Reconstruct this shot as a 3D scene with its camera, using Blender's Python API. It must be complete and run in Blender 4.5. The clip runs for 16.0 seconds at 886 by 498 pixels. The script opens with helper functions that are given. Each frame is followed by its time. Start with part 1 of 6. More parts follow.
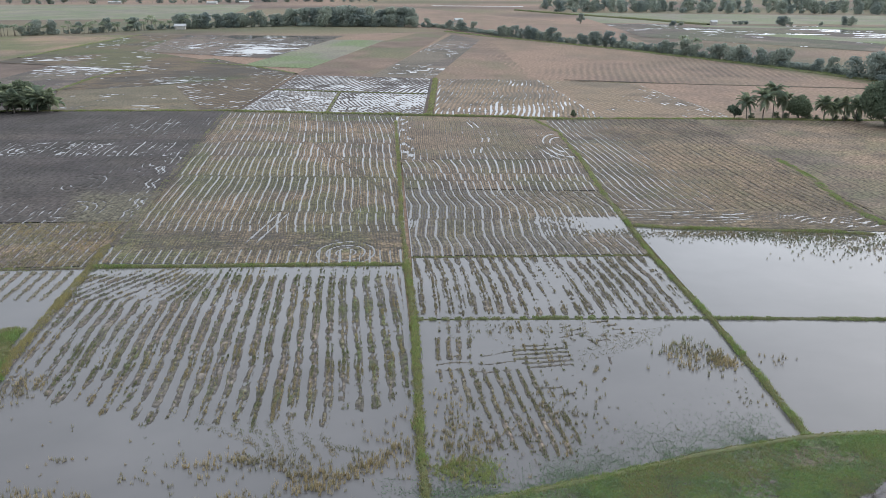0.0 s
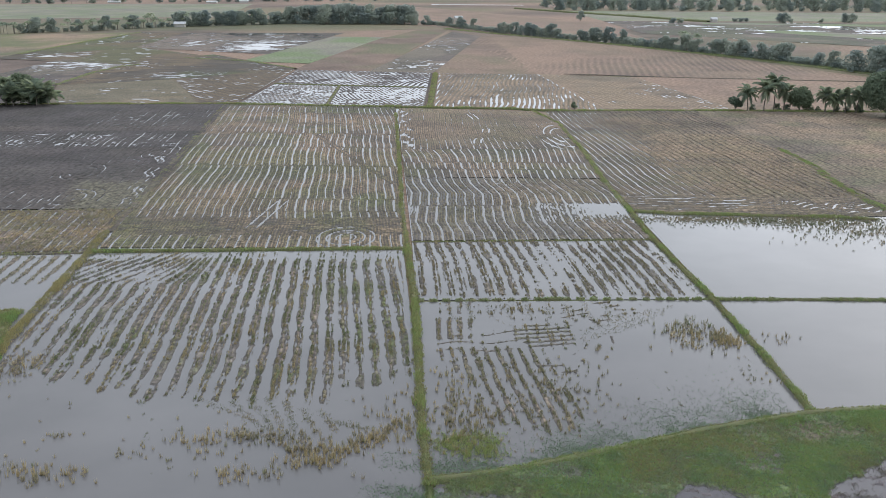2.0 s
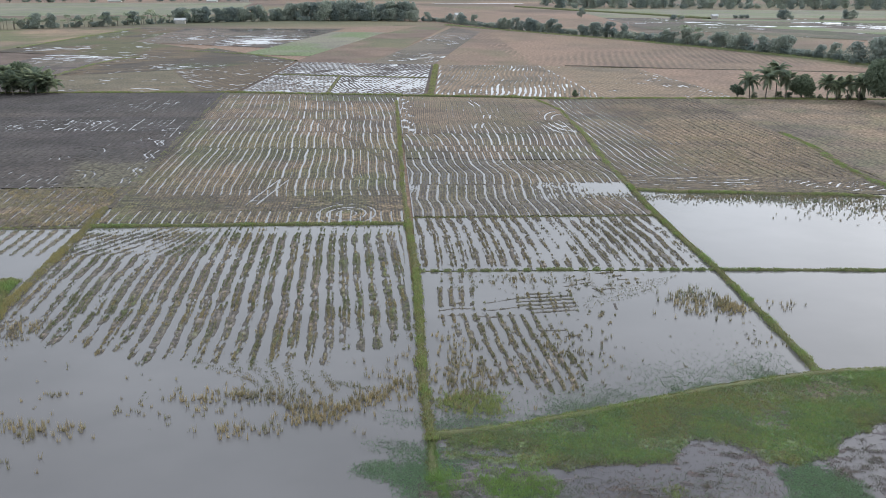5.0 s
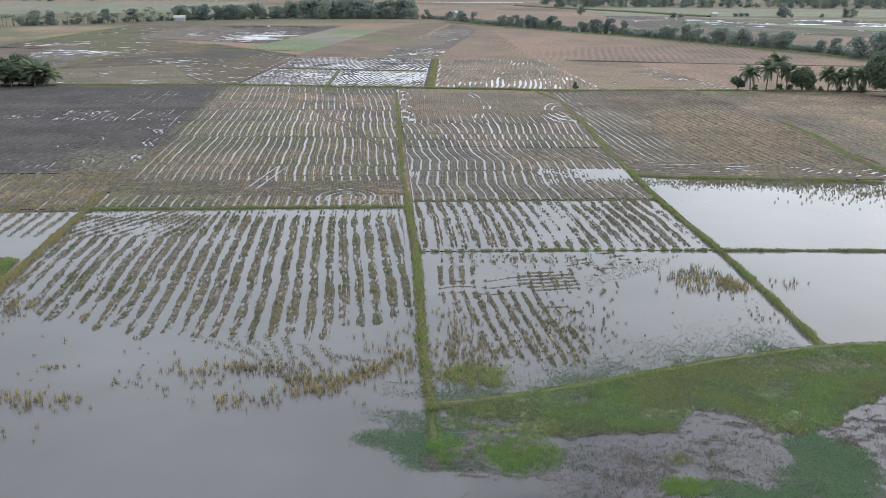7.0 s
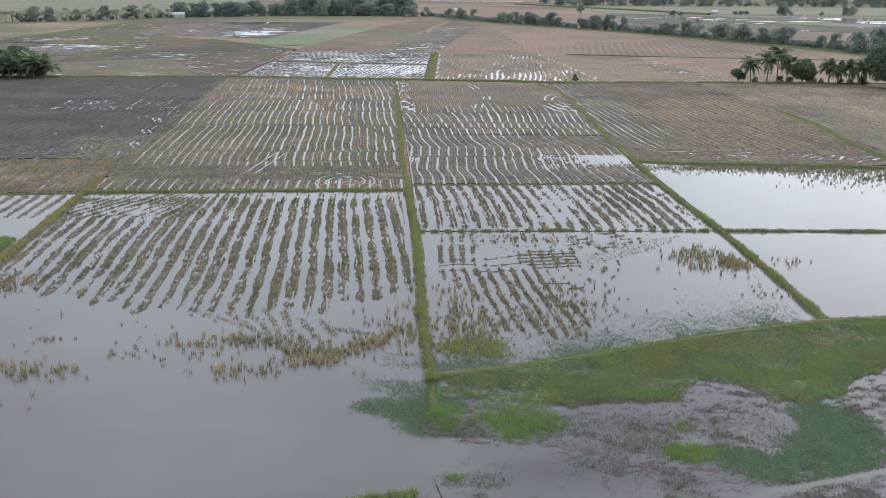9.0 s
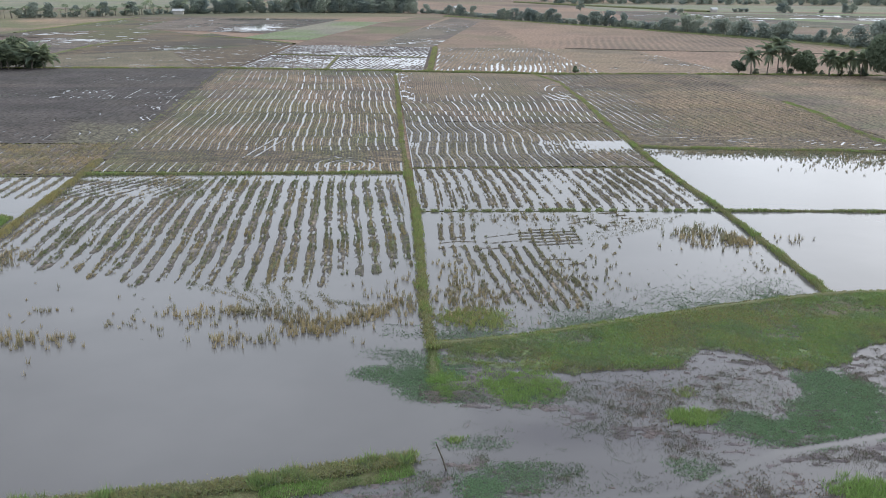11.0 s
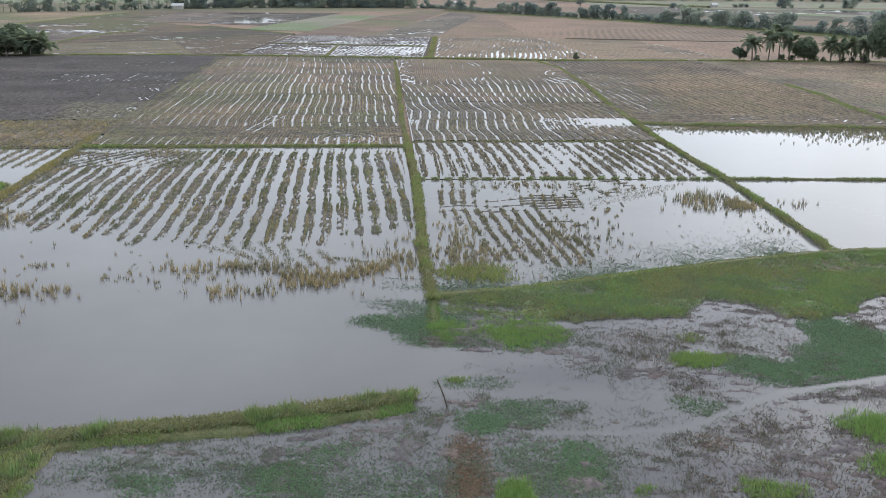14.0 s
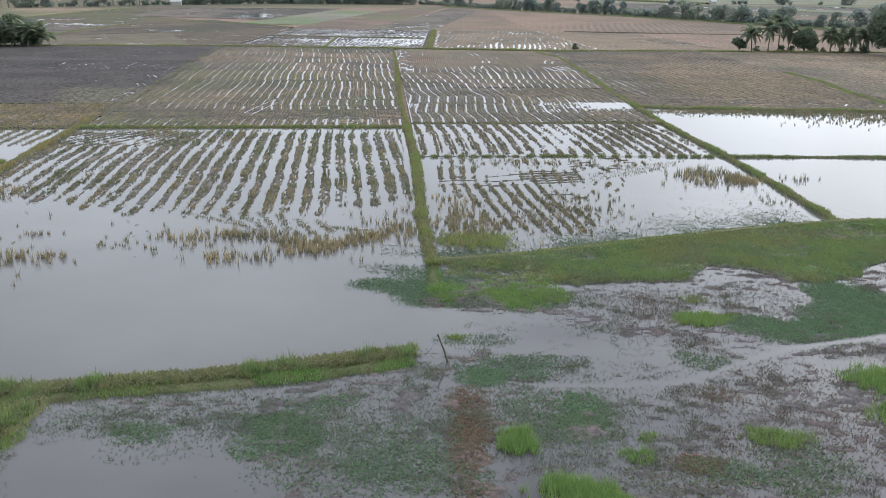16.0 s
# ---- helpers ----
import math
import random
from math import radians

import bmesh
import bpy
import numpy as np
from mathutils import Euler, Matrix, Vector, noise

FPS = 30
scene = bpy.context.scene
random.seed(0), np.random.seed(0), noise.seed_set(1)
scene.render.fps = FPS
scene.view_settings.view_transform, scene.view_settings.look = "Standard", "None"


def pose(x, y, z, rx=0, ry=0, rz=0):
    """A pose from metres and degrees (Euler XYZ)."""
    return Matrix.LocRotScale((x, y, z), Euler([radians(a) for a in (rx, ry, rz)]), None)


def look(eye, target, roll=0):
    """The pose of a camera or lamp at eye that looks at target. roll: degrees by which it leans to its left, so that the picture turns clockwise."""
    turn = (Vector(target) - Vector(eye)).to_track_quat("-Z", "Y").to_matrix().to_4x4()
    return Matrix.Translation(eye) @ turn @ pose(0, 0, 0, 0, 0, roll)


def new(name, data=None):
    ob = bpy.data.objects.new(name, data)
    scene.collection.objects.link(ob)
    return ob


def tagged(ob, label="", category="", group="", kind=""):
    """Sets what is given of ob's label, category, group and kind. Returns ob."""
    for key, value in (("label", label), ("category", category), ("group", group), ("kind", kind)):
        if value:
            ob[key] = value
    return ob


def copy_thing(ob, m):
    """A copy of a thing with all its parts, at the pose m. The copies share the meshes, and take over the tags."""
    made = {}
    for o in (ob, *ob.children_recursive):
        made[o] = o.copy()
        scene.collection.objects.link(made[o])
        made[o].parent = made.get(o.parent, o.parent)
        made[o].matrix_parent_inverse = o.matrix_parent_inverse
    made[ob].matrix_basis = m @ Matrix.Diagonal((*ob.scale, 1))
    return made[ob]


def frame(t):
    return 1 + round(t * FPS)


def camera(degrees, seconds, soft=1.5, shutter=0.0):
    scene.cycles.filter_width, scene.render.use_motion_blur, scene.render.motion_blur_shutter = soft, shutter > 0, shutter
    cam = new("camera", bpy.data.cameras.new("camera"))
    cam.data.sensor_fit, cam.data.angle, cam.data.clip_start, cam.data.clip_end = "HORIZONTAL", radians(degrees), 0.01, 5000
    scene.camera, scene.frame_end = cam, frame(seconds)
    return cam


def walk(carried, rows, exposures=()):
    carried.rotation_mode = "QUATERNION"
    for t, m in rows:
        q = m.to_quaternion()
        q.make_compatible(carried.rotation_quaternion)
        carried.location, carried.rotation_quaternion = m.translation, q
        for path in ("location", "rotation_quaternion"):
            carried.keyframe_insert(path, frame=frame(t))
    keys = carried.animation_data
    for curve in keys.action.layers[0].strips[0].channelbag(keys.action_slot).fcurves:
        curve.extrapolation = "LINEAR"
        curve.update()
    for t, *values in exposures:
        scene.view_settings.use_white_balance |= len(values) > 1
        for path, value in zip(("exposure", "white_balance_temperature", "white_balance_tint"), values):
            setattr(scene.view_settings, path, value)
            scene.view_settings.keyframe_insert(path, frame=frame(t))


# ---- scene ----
cam = camera(53.0, 16.0, 0.8)
# time, place, then yaw, pitch and roll in degrees: a steady descent of a drone
PATH = [
    (0.0, -0.009, -0.006, 35.004, -0.002, -16.605, 0.176),
    (0.5, -0.019, 0.032, 34.469, -0.007, -16.605, 0.146),
    (1.0, -0.030, 0.046, 33.925, -0.004, -16.604, 0.119),
    (1.5, -0.042, 0.043, 33.373, 0.002, -16.600, 0.095),
    (2.0, -0.055, 0.029, 32.816, 0.011, -16.595, 0.074),
    (2.5, -0.070, 0.007, 32.255, 0.020, -16.589, 0.058),
    (3.0, -0.086, -0.019, 31.691, 0.028, -16.583, 0.046),
    (3.5, -0.104, -0.047, 31.125, 0.034, -16.575, 0.038),
    (4.0, -0.124, -0.073, 30.560, 0.038, -16.568, 0.036),
    (6.5, -0.234, -0.151, 27.748, 0.012, -16.536, 0.077),
    (7.0, -0.257, -0.155, 27.192, -0.000, -16.531, 0.093),
    (7.5, -0.278, -0.157, 26.638, -0.013, -16.528, 0.110),
    (8.0, -0.299, -0.156, 26.087, -0.027, -16.526, 0.127),
    (8.5, -0.319, -0.155, 25.538, -0.041, -16.526, 0.145),
    (9.0, -0.337, -0.154, 24.990, -0.054, -16.527, 0.161),
    (11.5, -0.401, -0.190, 22.266, -0.096, -16.550, 0.219),
    (12.0, -0.409, -0.209, 21.720, -0.098, -16.559, 0.224),
    (12.5, -0.416, -0.233, 21.171, -0.100, -16.569, 0.227),
    (13.0, -0.423, -0.260, 20.620, -0.101, -16.579, 0.229),
    (13.5, -0.430, -0.289, 20.066, -0.104, -16.590, 0.230),
    (14.0, -0.439, -0.319, 19.508, -0.109, -16.602, 0.232),
    (14.5, -0.450, -0.347, 18.945, -0.119, -16.614, 0.235),
    (15.0, -0.464, -0.370, 18.376, -0.136, -16.626, 0.242),
    (15.5, -0.484, -0.384, 17.801, -0.164, -16.639, 0.253),
    (16.0, -0.510, -0.385, 17.219, -0.206, -16.650, 0.272),
]
walk(cam, [(t, pose(x, y, z, 0, 0, yaw) @ pose(0, 0, 0, 90 + pitch) @ pose(0, 0, 0, 0, 0, roll)) for t, x, y, z, yaw, pitch, roll in PATH])

# ---- world and sun: a bright overcast sky ----
world = bpy.data.worlds.new("overcast_sky")
scene.world = world
world.use_nodes = True
wn, wl = world.node_tree.nodes, world.node_tree.links
SUN_HEIGHT, SUN_SIDE = radians(28), radians(44)
sky = wn.new("ShaderNodeTexSky")
sky.sky_type = "NISHITA"
sky.sun_disc = False
sky.sun_elevation, sky.sun_rotation = SUN_HEIGHT, SUN_SIDE
sky.air_density, sky.dust_density, sky.ozone_density = 1.0, 5.0, 1.0
grey = wn.new("ShaderNodeHueSaturation")
grey.inputs["Saturation"].default_value = 0.30
cloud = wn.new("ShaderNodeTexNoise")
cloud.inputs["Scale"].default_value, cloud.inputs["Detail"].default_value = 2.2, 5.0
cloud_range = wn.new("ShaderNodeMapRange")
cloud_range.inputs["From Min"].default_value, cloud_range.inputs["From Max"].default_value = 0.3, 0.7
cloud_range.inputs["To Min"].default_value, cloud_range.inputs["To Max"].default_value = 0.78, 1.18
veil = wn.new("ShaderNodeMix")
veil.data_type = "RGBA"
veil.inputs["Factor"].default_value = 0.85
veil.inputs["B"].default_value = (9.7, 10.6, 11.8, 1)
shade = wn.new("ShaderNodeMix")
shade.data_type, shade.blend_type = "RGBA", "MULTIPLY"
shade.inputs["Factor"].default_value = 1.0
back = wn["Background"]
back.inputs["Strength"].default_value = 0.10
coords = wn.new("ShaderNodeTexCoord")
wl.new(sky.outputs[0], grey.inputs["Color"])
wl.new(grey.outputs[0], veil.inputs["A"])
wl.new(coords.outputs["Generated"], cloud.inputs["Vector"])
wl.new(cloud.outputs[0], cloud_range.inputs["Value"])
# the cloud is brighter towards the sun behind it
towards = wn.new("ShaderNodeVectorMath")
towards.operation = "DOT_PRODUCT"
towards.inputs[1].default_value = (math.sin(SUN_SIDE) * math.cos(SUN_HEIGHT), math.cos(SUN_SIDE) * math.cos(SUN_HEIGHT), math.sin(SUN_HEIGHT))
glow = wn.new("ShaderNodeMapRange")
glow.interpolation_type = "SMOOTHSTEP"
glow.inputs["From Min"].default_value, glow.inputs["From Max"].default_value = 0.0, 1.0
glow.inputs["To Min"].default_value, glow.inputs["To Max"].default_value = 1.07, 1.70
bright = wn.new("ShaderNodeMix")
bright.data_type, bright.blend_type = "RGBA", "MULTIPLY"
bright.inputs["Factor"].default_value = 1.0
wl.new(coords.outputs["Generated"], towards.inputs[0])
wl.new(towards.outputs["Value"], glow.inputs["Value"])
wl.new(veil.outputs["Result"], bright.inputs["A"])
wl.new(glow.outputs[0], bright.inputs["B"])
wl.new(bright.outputs["Result"], shade.inputs["A"])
wl.new(cloud_range.outputs[0], shade.inputs["B"])
wl.new(shade.outputs["Result"], back.inputs["Color"])

sun_light = bpy.data.lights.new("sun", "SUN")
sun_light.energy, sun_light.angle, sun_light.color = 0.5, radians(25), (1.0, 0.95, 0.88)
sun = new("sun", sun_light)
sun.matrix_world = look((80 * math.sin(SUN_SIDE), 80 * math.cos(SUN_SIDE), 80 * math.tan(SUN_HEIGHT)), (0, 0, 0))
scene.view_settings.exposure = 0.0


# ---- noise, meshes ----
def lattice(x, y, seed):
    """Smooth value noise in 0..1 on arrays."""
    table = np.random.RandomState(seed).rand(256, 256)
    xi, yi = np.floor(x).astype(int), np.floor(y).astype(int)
    fx, fy = x - xi, y - yi
    fx, fy = fx * fx * (3 - 2 * fx), fy * fy * (3 - 2 * fy)
    a, b = table[xi & 255, yi & 255], table[(xi + 1) & 255, yi & 255]
    c, d = table[xi & 255, (yi + 1) & 255], table[(xi + 1) & 255, (yi + 1) & 255]
    return (a * (1 - fx) + b * fx) * (1 - fy) + (c * (1 - fx) + d * fx) * fy


def fractal(x, y, size, seed, octaves=3):
    x, y = np.asarray(x, float) + 1000, np.asarray(y, float) + 1000
    total, weight, out = 0, 1.0, 0
    for i in range(octaves):
        out = out + weight * lattice(x / size * 2 ** i, y / size * 2 ** i, seed + i)
        total, weight = total + weight, weight * 0.5
    return out / total


def step(a, b, v):
    s = np.clip((v - a) / (b - a), 0, 1)
    return s * s * (3 - 2 * s)


def mesh_of(name, verts, faces, material, tone=None, smooth=False):
    """A mesh from arrays: verts (n, 3), faces (m, 3 or 4), tone (n, 3) as the colour attribute 'tone'."""
    verts, faces = np.asarray(verts, np.float32), np.asarray(faces, np.int32)
    me = bpy.data.meshes.new(name)
    me.vertices.add(len(verts))
    me.vertices.foreach_set("co", verts.ravel())
    me.loops.add(faces.size)
    me.loops.foreach_set("vertex_index", faces.ravel())
    me.polygons.add(len(faces))
    me.polygons.foreach_set("loop_start", np.arange(0, faces.size, faces.shape[1], dtype=np.int32))
    if smooth:
        me.polygons.foreach_set("use_smooth", np.ones(len(faces), bool))
    if tone is not None:
        at = me.attributes.new("tone", "FLOAT_COLOR", "POINT")
        at.data.foreach_set("color", np.column_stack([tone, np.ones(len(verts))]).astype(np.float32).ravel())
    me.update(calc_edges=True)
    me.materials.append(material)
    return me


def part(name, bm, material, parent, label=""):
    """Links a bmesh, or a mesh, as one mesh object under a thing or a part."""
    if isinstance(bm, bmesh.types.BMesh):
        me = bpy.data.meshes.new(name)
        bm.to_mesh(me)
        bm.free()
        me.materials.append(material)
    else:
        me = bm
    ob = new(name, me)
    ob.parent = parent
    return tagged(ob, label)


def grid_faces(nu, nv):
    i = np.arange((nu - 1) * (nv - 1))
    a = i // (nu - 1) * nu + i % (nu - 1)
    return np.column_stack([a, a + 1, a + nu + 1, a + nu])


# ---- materials ----
def nodes_of(name, roughness=0.9, specular=0.3):
    m = bpy.data.materials.new(name)
    m.use_nodes = True
    n, l = m.node_tree.nodes, m.node_tree.links
    b = n["Principled BSDF"]
    b.inputs["Roughness"].default_value = roughness
    b.inputs["Specular IOR Level"].default_value = specular
    return m, n, l, b


def mixed(n, l, a, b, fac, mode="MIX"):
    x = n.new("ShaderNodeMix")
    x.data_type, x.blend_type = "RGBA", mode
    for socket, v in ((x.inputs["A"], a), (x.inputs["B"], b), (x.inputs["Factor"], fac)):
        if isinstance(v, bpy.types.NodeSocket):
            l.new(v, socket)
        else:
            socket.default_value = v if isinstance(v, float) else (*v, 1)
    return x.outputs["Result"]


def noise_of(n, l, scale, detail=4.0, lo=0.35, hi=0.65, stretch=(1, 1, 1)):
    tc, mp, t, r = n.new("ShaderNodeTexCoord"), n.new("ShaderNodeMapping"), n.new("ShaderNodeTexNoise"), n.new("ShaderNodeMapRange")
    mp.inputs["Scale"].default_value = stretch
    t.inputs["Scale"].default_value, t.inputs["Detail"].default_value = scale, detail
    r.inputs["From Min"].default_value, r.inputs["From Max"].default_value = lo, hi
    l.new(tc.outputs["Object"], mp.inputs["Vector"])
    l.new(mp.outputs[0], t.inputs["Vector"])
    l.new(t.outputs[0], r.inputs["Value"])
    return r.outputs[0]


def bumped(n, l, b, height, strength, distance):
    x = n.new("ShaderNodeBump")
    x.inputs["Strength"].default_value, x.inputs["Distance"].default_value = strength, distance
    l.new(height, x.inputs["Height"])
    l.new(x.outputs[0], b.inputs["Normal"])


def tone_of(n, l):
    a, s = n.new("ShaderNodeAttribute"), n.new("ShaderNodeSeparateColor")
    a.attribute_name = "tone"
    l.new(a.outputs["Color"], s.inputs[0])
    return s.outputs[0], s.outputs[1], s.outputs[2]


def field_material(name, mud, straw, green, grain=1.0, contrast=0.9):
    """Soil with straw (tone red), weeds (green), wet silt and painted gap shade (blue)."""
    m, n, l, b = nodes_of(name, 0.9, 0.24)
    r, g, w = tone_of(n, l)
    big, fine = noise_of(n, l, 0.09 * grain, 5.0), noise_of(n, l, 1.7 * grain, 6.0, 0.32, 0.68)
    c = mixed(n, l, tuple(0.75 * k for k in mud), tuple(1.25 * k for k in mud), big)
    s = mixed(n, l, tuple(0.7 * k for k in straw), tuple(1.2 * k for k in straw), fine)
    c = mixed(n, l, c, s, r)
    c = mixed(n, l, c, mixed(n, l, tuple(0.6 * k for k in green), green, fine), g)
    c = mixed(n, l, c, (0.06, 0.054, 0.05), w)
    c = mixed(n, l, c, mixed(n, l, (0.5, 0.49, 0.49), (1.38, 1.36, 1.33), fine), contrast, "MULTIPLY")
    l.new(c, b.inputs["Base Color"])
    rough = n.new("ShaderNodeMapRange")
    rough.inputs["From Min"].default_value, rough.inputs["To Min"].default_value, rough.inputs["To Max"].default_value = 0.72, 0.9, 0.45
    l.new(w, rough.inputs["Value"])
    l.new(rough.outputs[0], b.inputs["Roughness"])
    bumped(n, l, b, fine, 0.7, 0.06)
    return m


def blade_material(name, brown, straw, green, vary=(0.7, 1.4)):
    """Stalks and leaves: brown to straw by tone red, to green by tone green, darker by tone blue."""
    m, n, l, b = nodes_of(name, 0.75, 0.25)
    r, g, w = tone_of(n, l)
    c = mixed(n, l, mixed(n, l, brown, straw, r), green, g)
    info = n.new("ShaderNodeNewGeometry")
    c = mixed(n, l, c, mixed(n, l, (vary[0],) * 3, (vary[1],) * 3, info.outputs["Random Per Island"]), 1.0, "MULTIPLY")
    c = mixed(n, l, c, (0.13, 0.16, 0.14), w)
    l.new(c, b.inputs["Base Color"])
    leafy_shader(m, n, l, b, c)
    return m


def leafy_shader(m, n, l, b, colour, share=0.35):
    """Thin leaves let some light through."""
    t, x = n.new("ShaderNodeBsdfTranslucent"), n.new("ShaderNodeMixShader")
    x.inputs[0].default_value = share
    l.new(colour, t.inputs["Color"])
    l.new(b.outputs[0], x.inputs[1])
    l.new(t.outputs[0], x.inputs[2])
    l.new(x.outputs[0], n["Material Output"].inputs["Surface"])


def plain_material(name, a, c, scale, roughness=0.8, bump=0.3, detail=5.0):
    m, n, l, b = nodes_of(name, roughness)
    f = noise_of(n, l, scale, detail)
    g = noise_of(n, l, scale * 9, 3.0)
    col = mixed(n, l, mixed(n, l, a, c, f), mixed(n, l, (0.75, 0.75, 0.75), (1.2, 1.2, 1.2), g), 0.8, "MULTIPLY")
    l.new(col, b.inputs["Base Color"])
    bumped(n, l, b, g, bump, 0.05)
    return m


def water_material(name, silt_a, silt_b):
    m, n, l, b = nodes_of(name, 0.04, 0.5)
    b.inputs["IOR"].default_value = 1.333
    f = noise_of(n, l, 0.06, 4.0, 0.3, 0.7)
    r, g, w = tone_of(n, l)
    l.new(mixed(n, l, mixed(n, l, silt_a, silt_b, f), (0.064, 0.058, 0.066), r), b.inputs["Base Color"])
    bumped(n, l, b, noise_of(n, l, 1.2, 3.0), 0.05, 0.02)
    return m


MUD_BROWN = field_material("brown_stubble_soil", (0.116, 0.099, 0.083), (0.290, 0.212, 0.148), (0.14, 0.17, 0.075), 1.0, 0.85)
MUD_OLIVE = field_material("olive_fallow_soil", (0.062, 0.057, 0.052), (0.150, 0.112, 0.075), (0.105, 0.13, 0.055), 1.0, 0.55)
MUD_STUBBLE = field_material("stubble_mud", (0.168, 0.152, 0.138), (0.285, 0.215, 0.158), (0.135, 0.16, 0.075))
MUD_DARK = field_material("dark_plough_mud", (0.068, 0.060, 0.062), (0.185, 0.152, 0.128), (0.09, 0.12, 0.06))
MUD_MARSH = field_material("marsh_mud", (0.122, 0.109, 0.115), (0.15, 0.100, 0.084), (0.16, 0.22, 0.09), 2.0, 0.6)
MUD_TAN = field_material("dry_straw_soil", (0.12, 0.090, 0.076), (0.26, 0.178, 0.132), (0.13, 0.16, 0.075), 0.5, 0.35)
# green rice fields, their colours paled to stand in for haze over the plain
FIELD_GREEN_HAZED = field_material("hazed_rice_field", (0.15, 0.145, 0.13), (0.25, 0.235, 0.175), (0.18, 0.235, 0.115), 0.5, 0.4)
BUND_EARTH = plain_material("bund_turf", (0.085, 0.11, 0.042), (0.13, 0.125, 0.062), 0.9)
STALKS = blade_material("rice_stalks", (0.235, 0.20, 0.15), (0.44, 0.35, 0.20), (0.15, 0.20, 0.09))
GRASS = blade_material("grass_blades", (0.22, 0.19, 0.10), (0.40, 0.34, 0.15), (0.235, 0.365, 0.112), (0.75, 1.3))
WEED = blade_material("weed_leaves", (0.15, 0.125, 0.11), (0.27, 0.155, 0.105), (0.160, 0.285, 0.140), (0.80, 1.12))
WATER = water_material("silty_water", (0.098, 0.094, 0.096), (0.138, 0.131, 0.132))
BARK = plain_material("bark", (0.16, 0.14, 0.12), (0.24, 0.21, 0.18), 3.0)


# ---- ground ----
def ground_sheet():
    """One sheet to the horizon, finer near the paddies."""
    xs = np.concatenate([-np.geomspace(6000, 300, 14), np.linspace(-250, 250, 41), np.geomspace(300, 6000, 14)])
    ys = np.concatenate([[-3000, -1000, -300, -100], np.linspace(-50, 900, 60), np.geomspace(950, 7000, 16)])
    X, Y = np.meshgrid(xs, ys)
    n = fractal(X, Y, 160, 90)
    tone = np.column_stack([step(0.3, 0.65, n).ravel(), 0.55 * step(0.45, 0.7, fractal(X, Y, 220, 95)).ravel(), 0 * X.ravel()])
    me = mesh_of("ground", np.column_stack([X.ravel(), Y.ravel(), np.full(X.size, -0.16)]), grid_faces(len(xs), len(ys)), MUD_TAN, tone)
    tagged(new("ground", me), "flat lowland of harvested brown and green farmland", "ground", kind="structure")


ground_sheet()


def corner_map(sw, se, ne, nw):
    c = [np.array(p, float) for p in (sw, se, ne, nw)]

    def at(a, b):
        a, b = np.asarray(a)[..., None], np.asarray(b)[..., None]
        return (c[0] * (1 - a) + c[1] * a) * (1 - b) + (c[3] * (1 - a) + c[2] * a) * b
    width = (np.linalg.norm(c[1] - c[0]) + np.linalg.norm(c[2] - c[3])) / 2
    length = (np.linalg.norm(c[3] - c[0]) + np.linalg.norm(c[2] - c[1])) / 2
    return at, width, length


def water_sheet(sw, se, ne, nw, z=0.0, label="shallow still silty grey water flooding a paddy", murk=None):
    at, width, length = corner_map(sw, se, ne, nw)
    nu, nv = (140, 100) if murk else (3, 3)
    A, B = np.meshgrid(np.linspace(0, 1, nu), np.linspace(0, 1, nv))
    P = at(A, B).reshape(-1, 2)
    me = mesh_of("water", np.column_stack([P, np.full(len(P), z)]), grid_faces(nu, nv), WATER, murk(P[:, 0], P[:, 1]) if murk else None)
    return tagged(new("water", me), label, "water", kind="structure")


FIELDS, HILLS = {}, {}


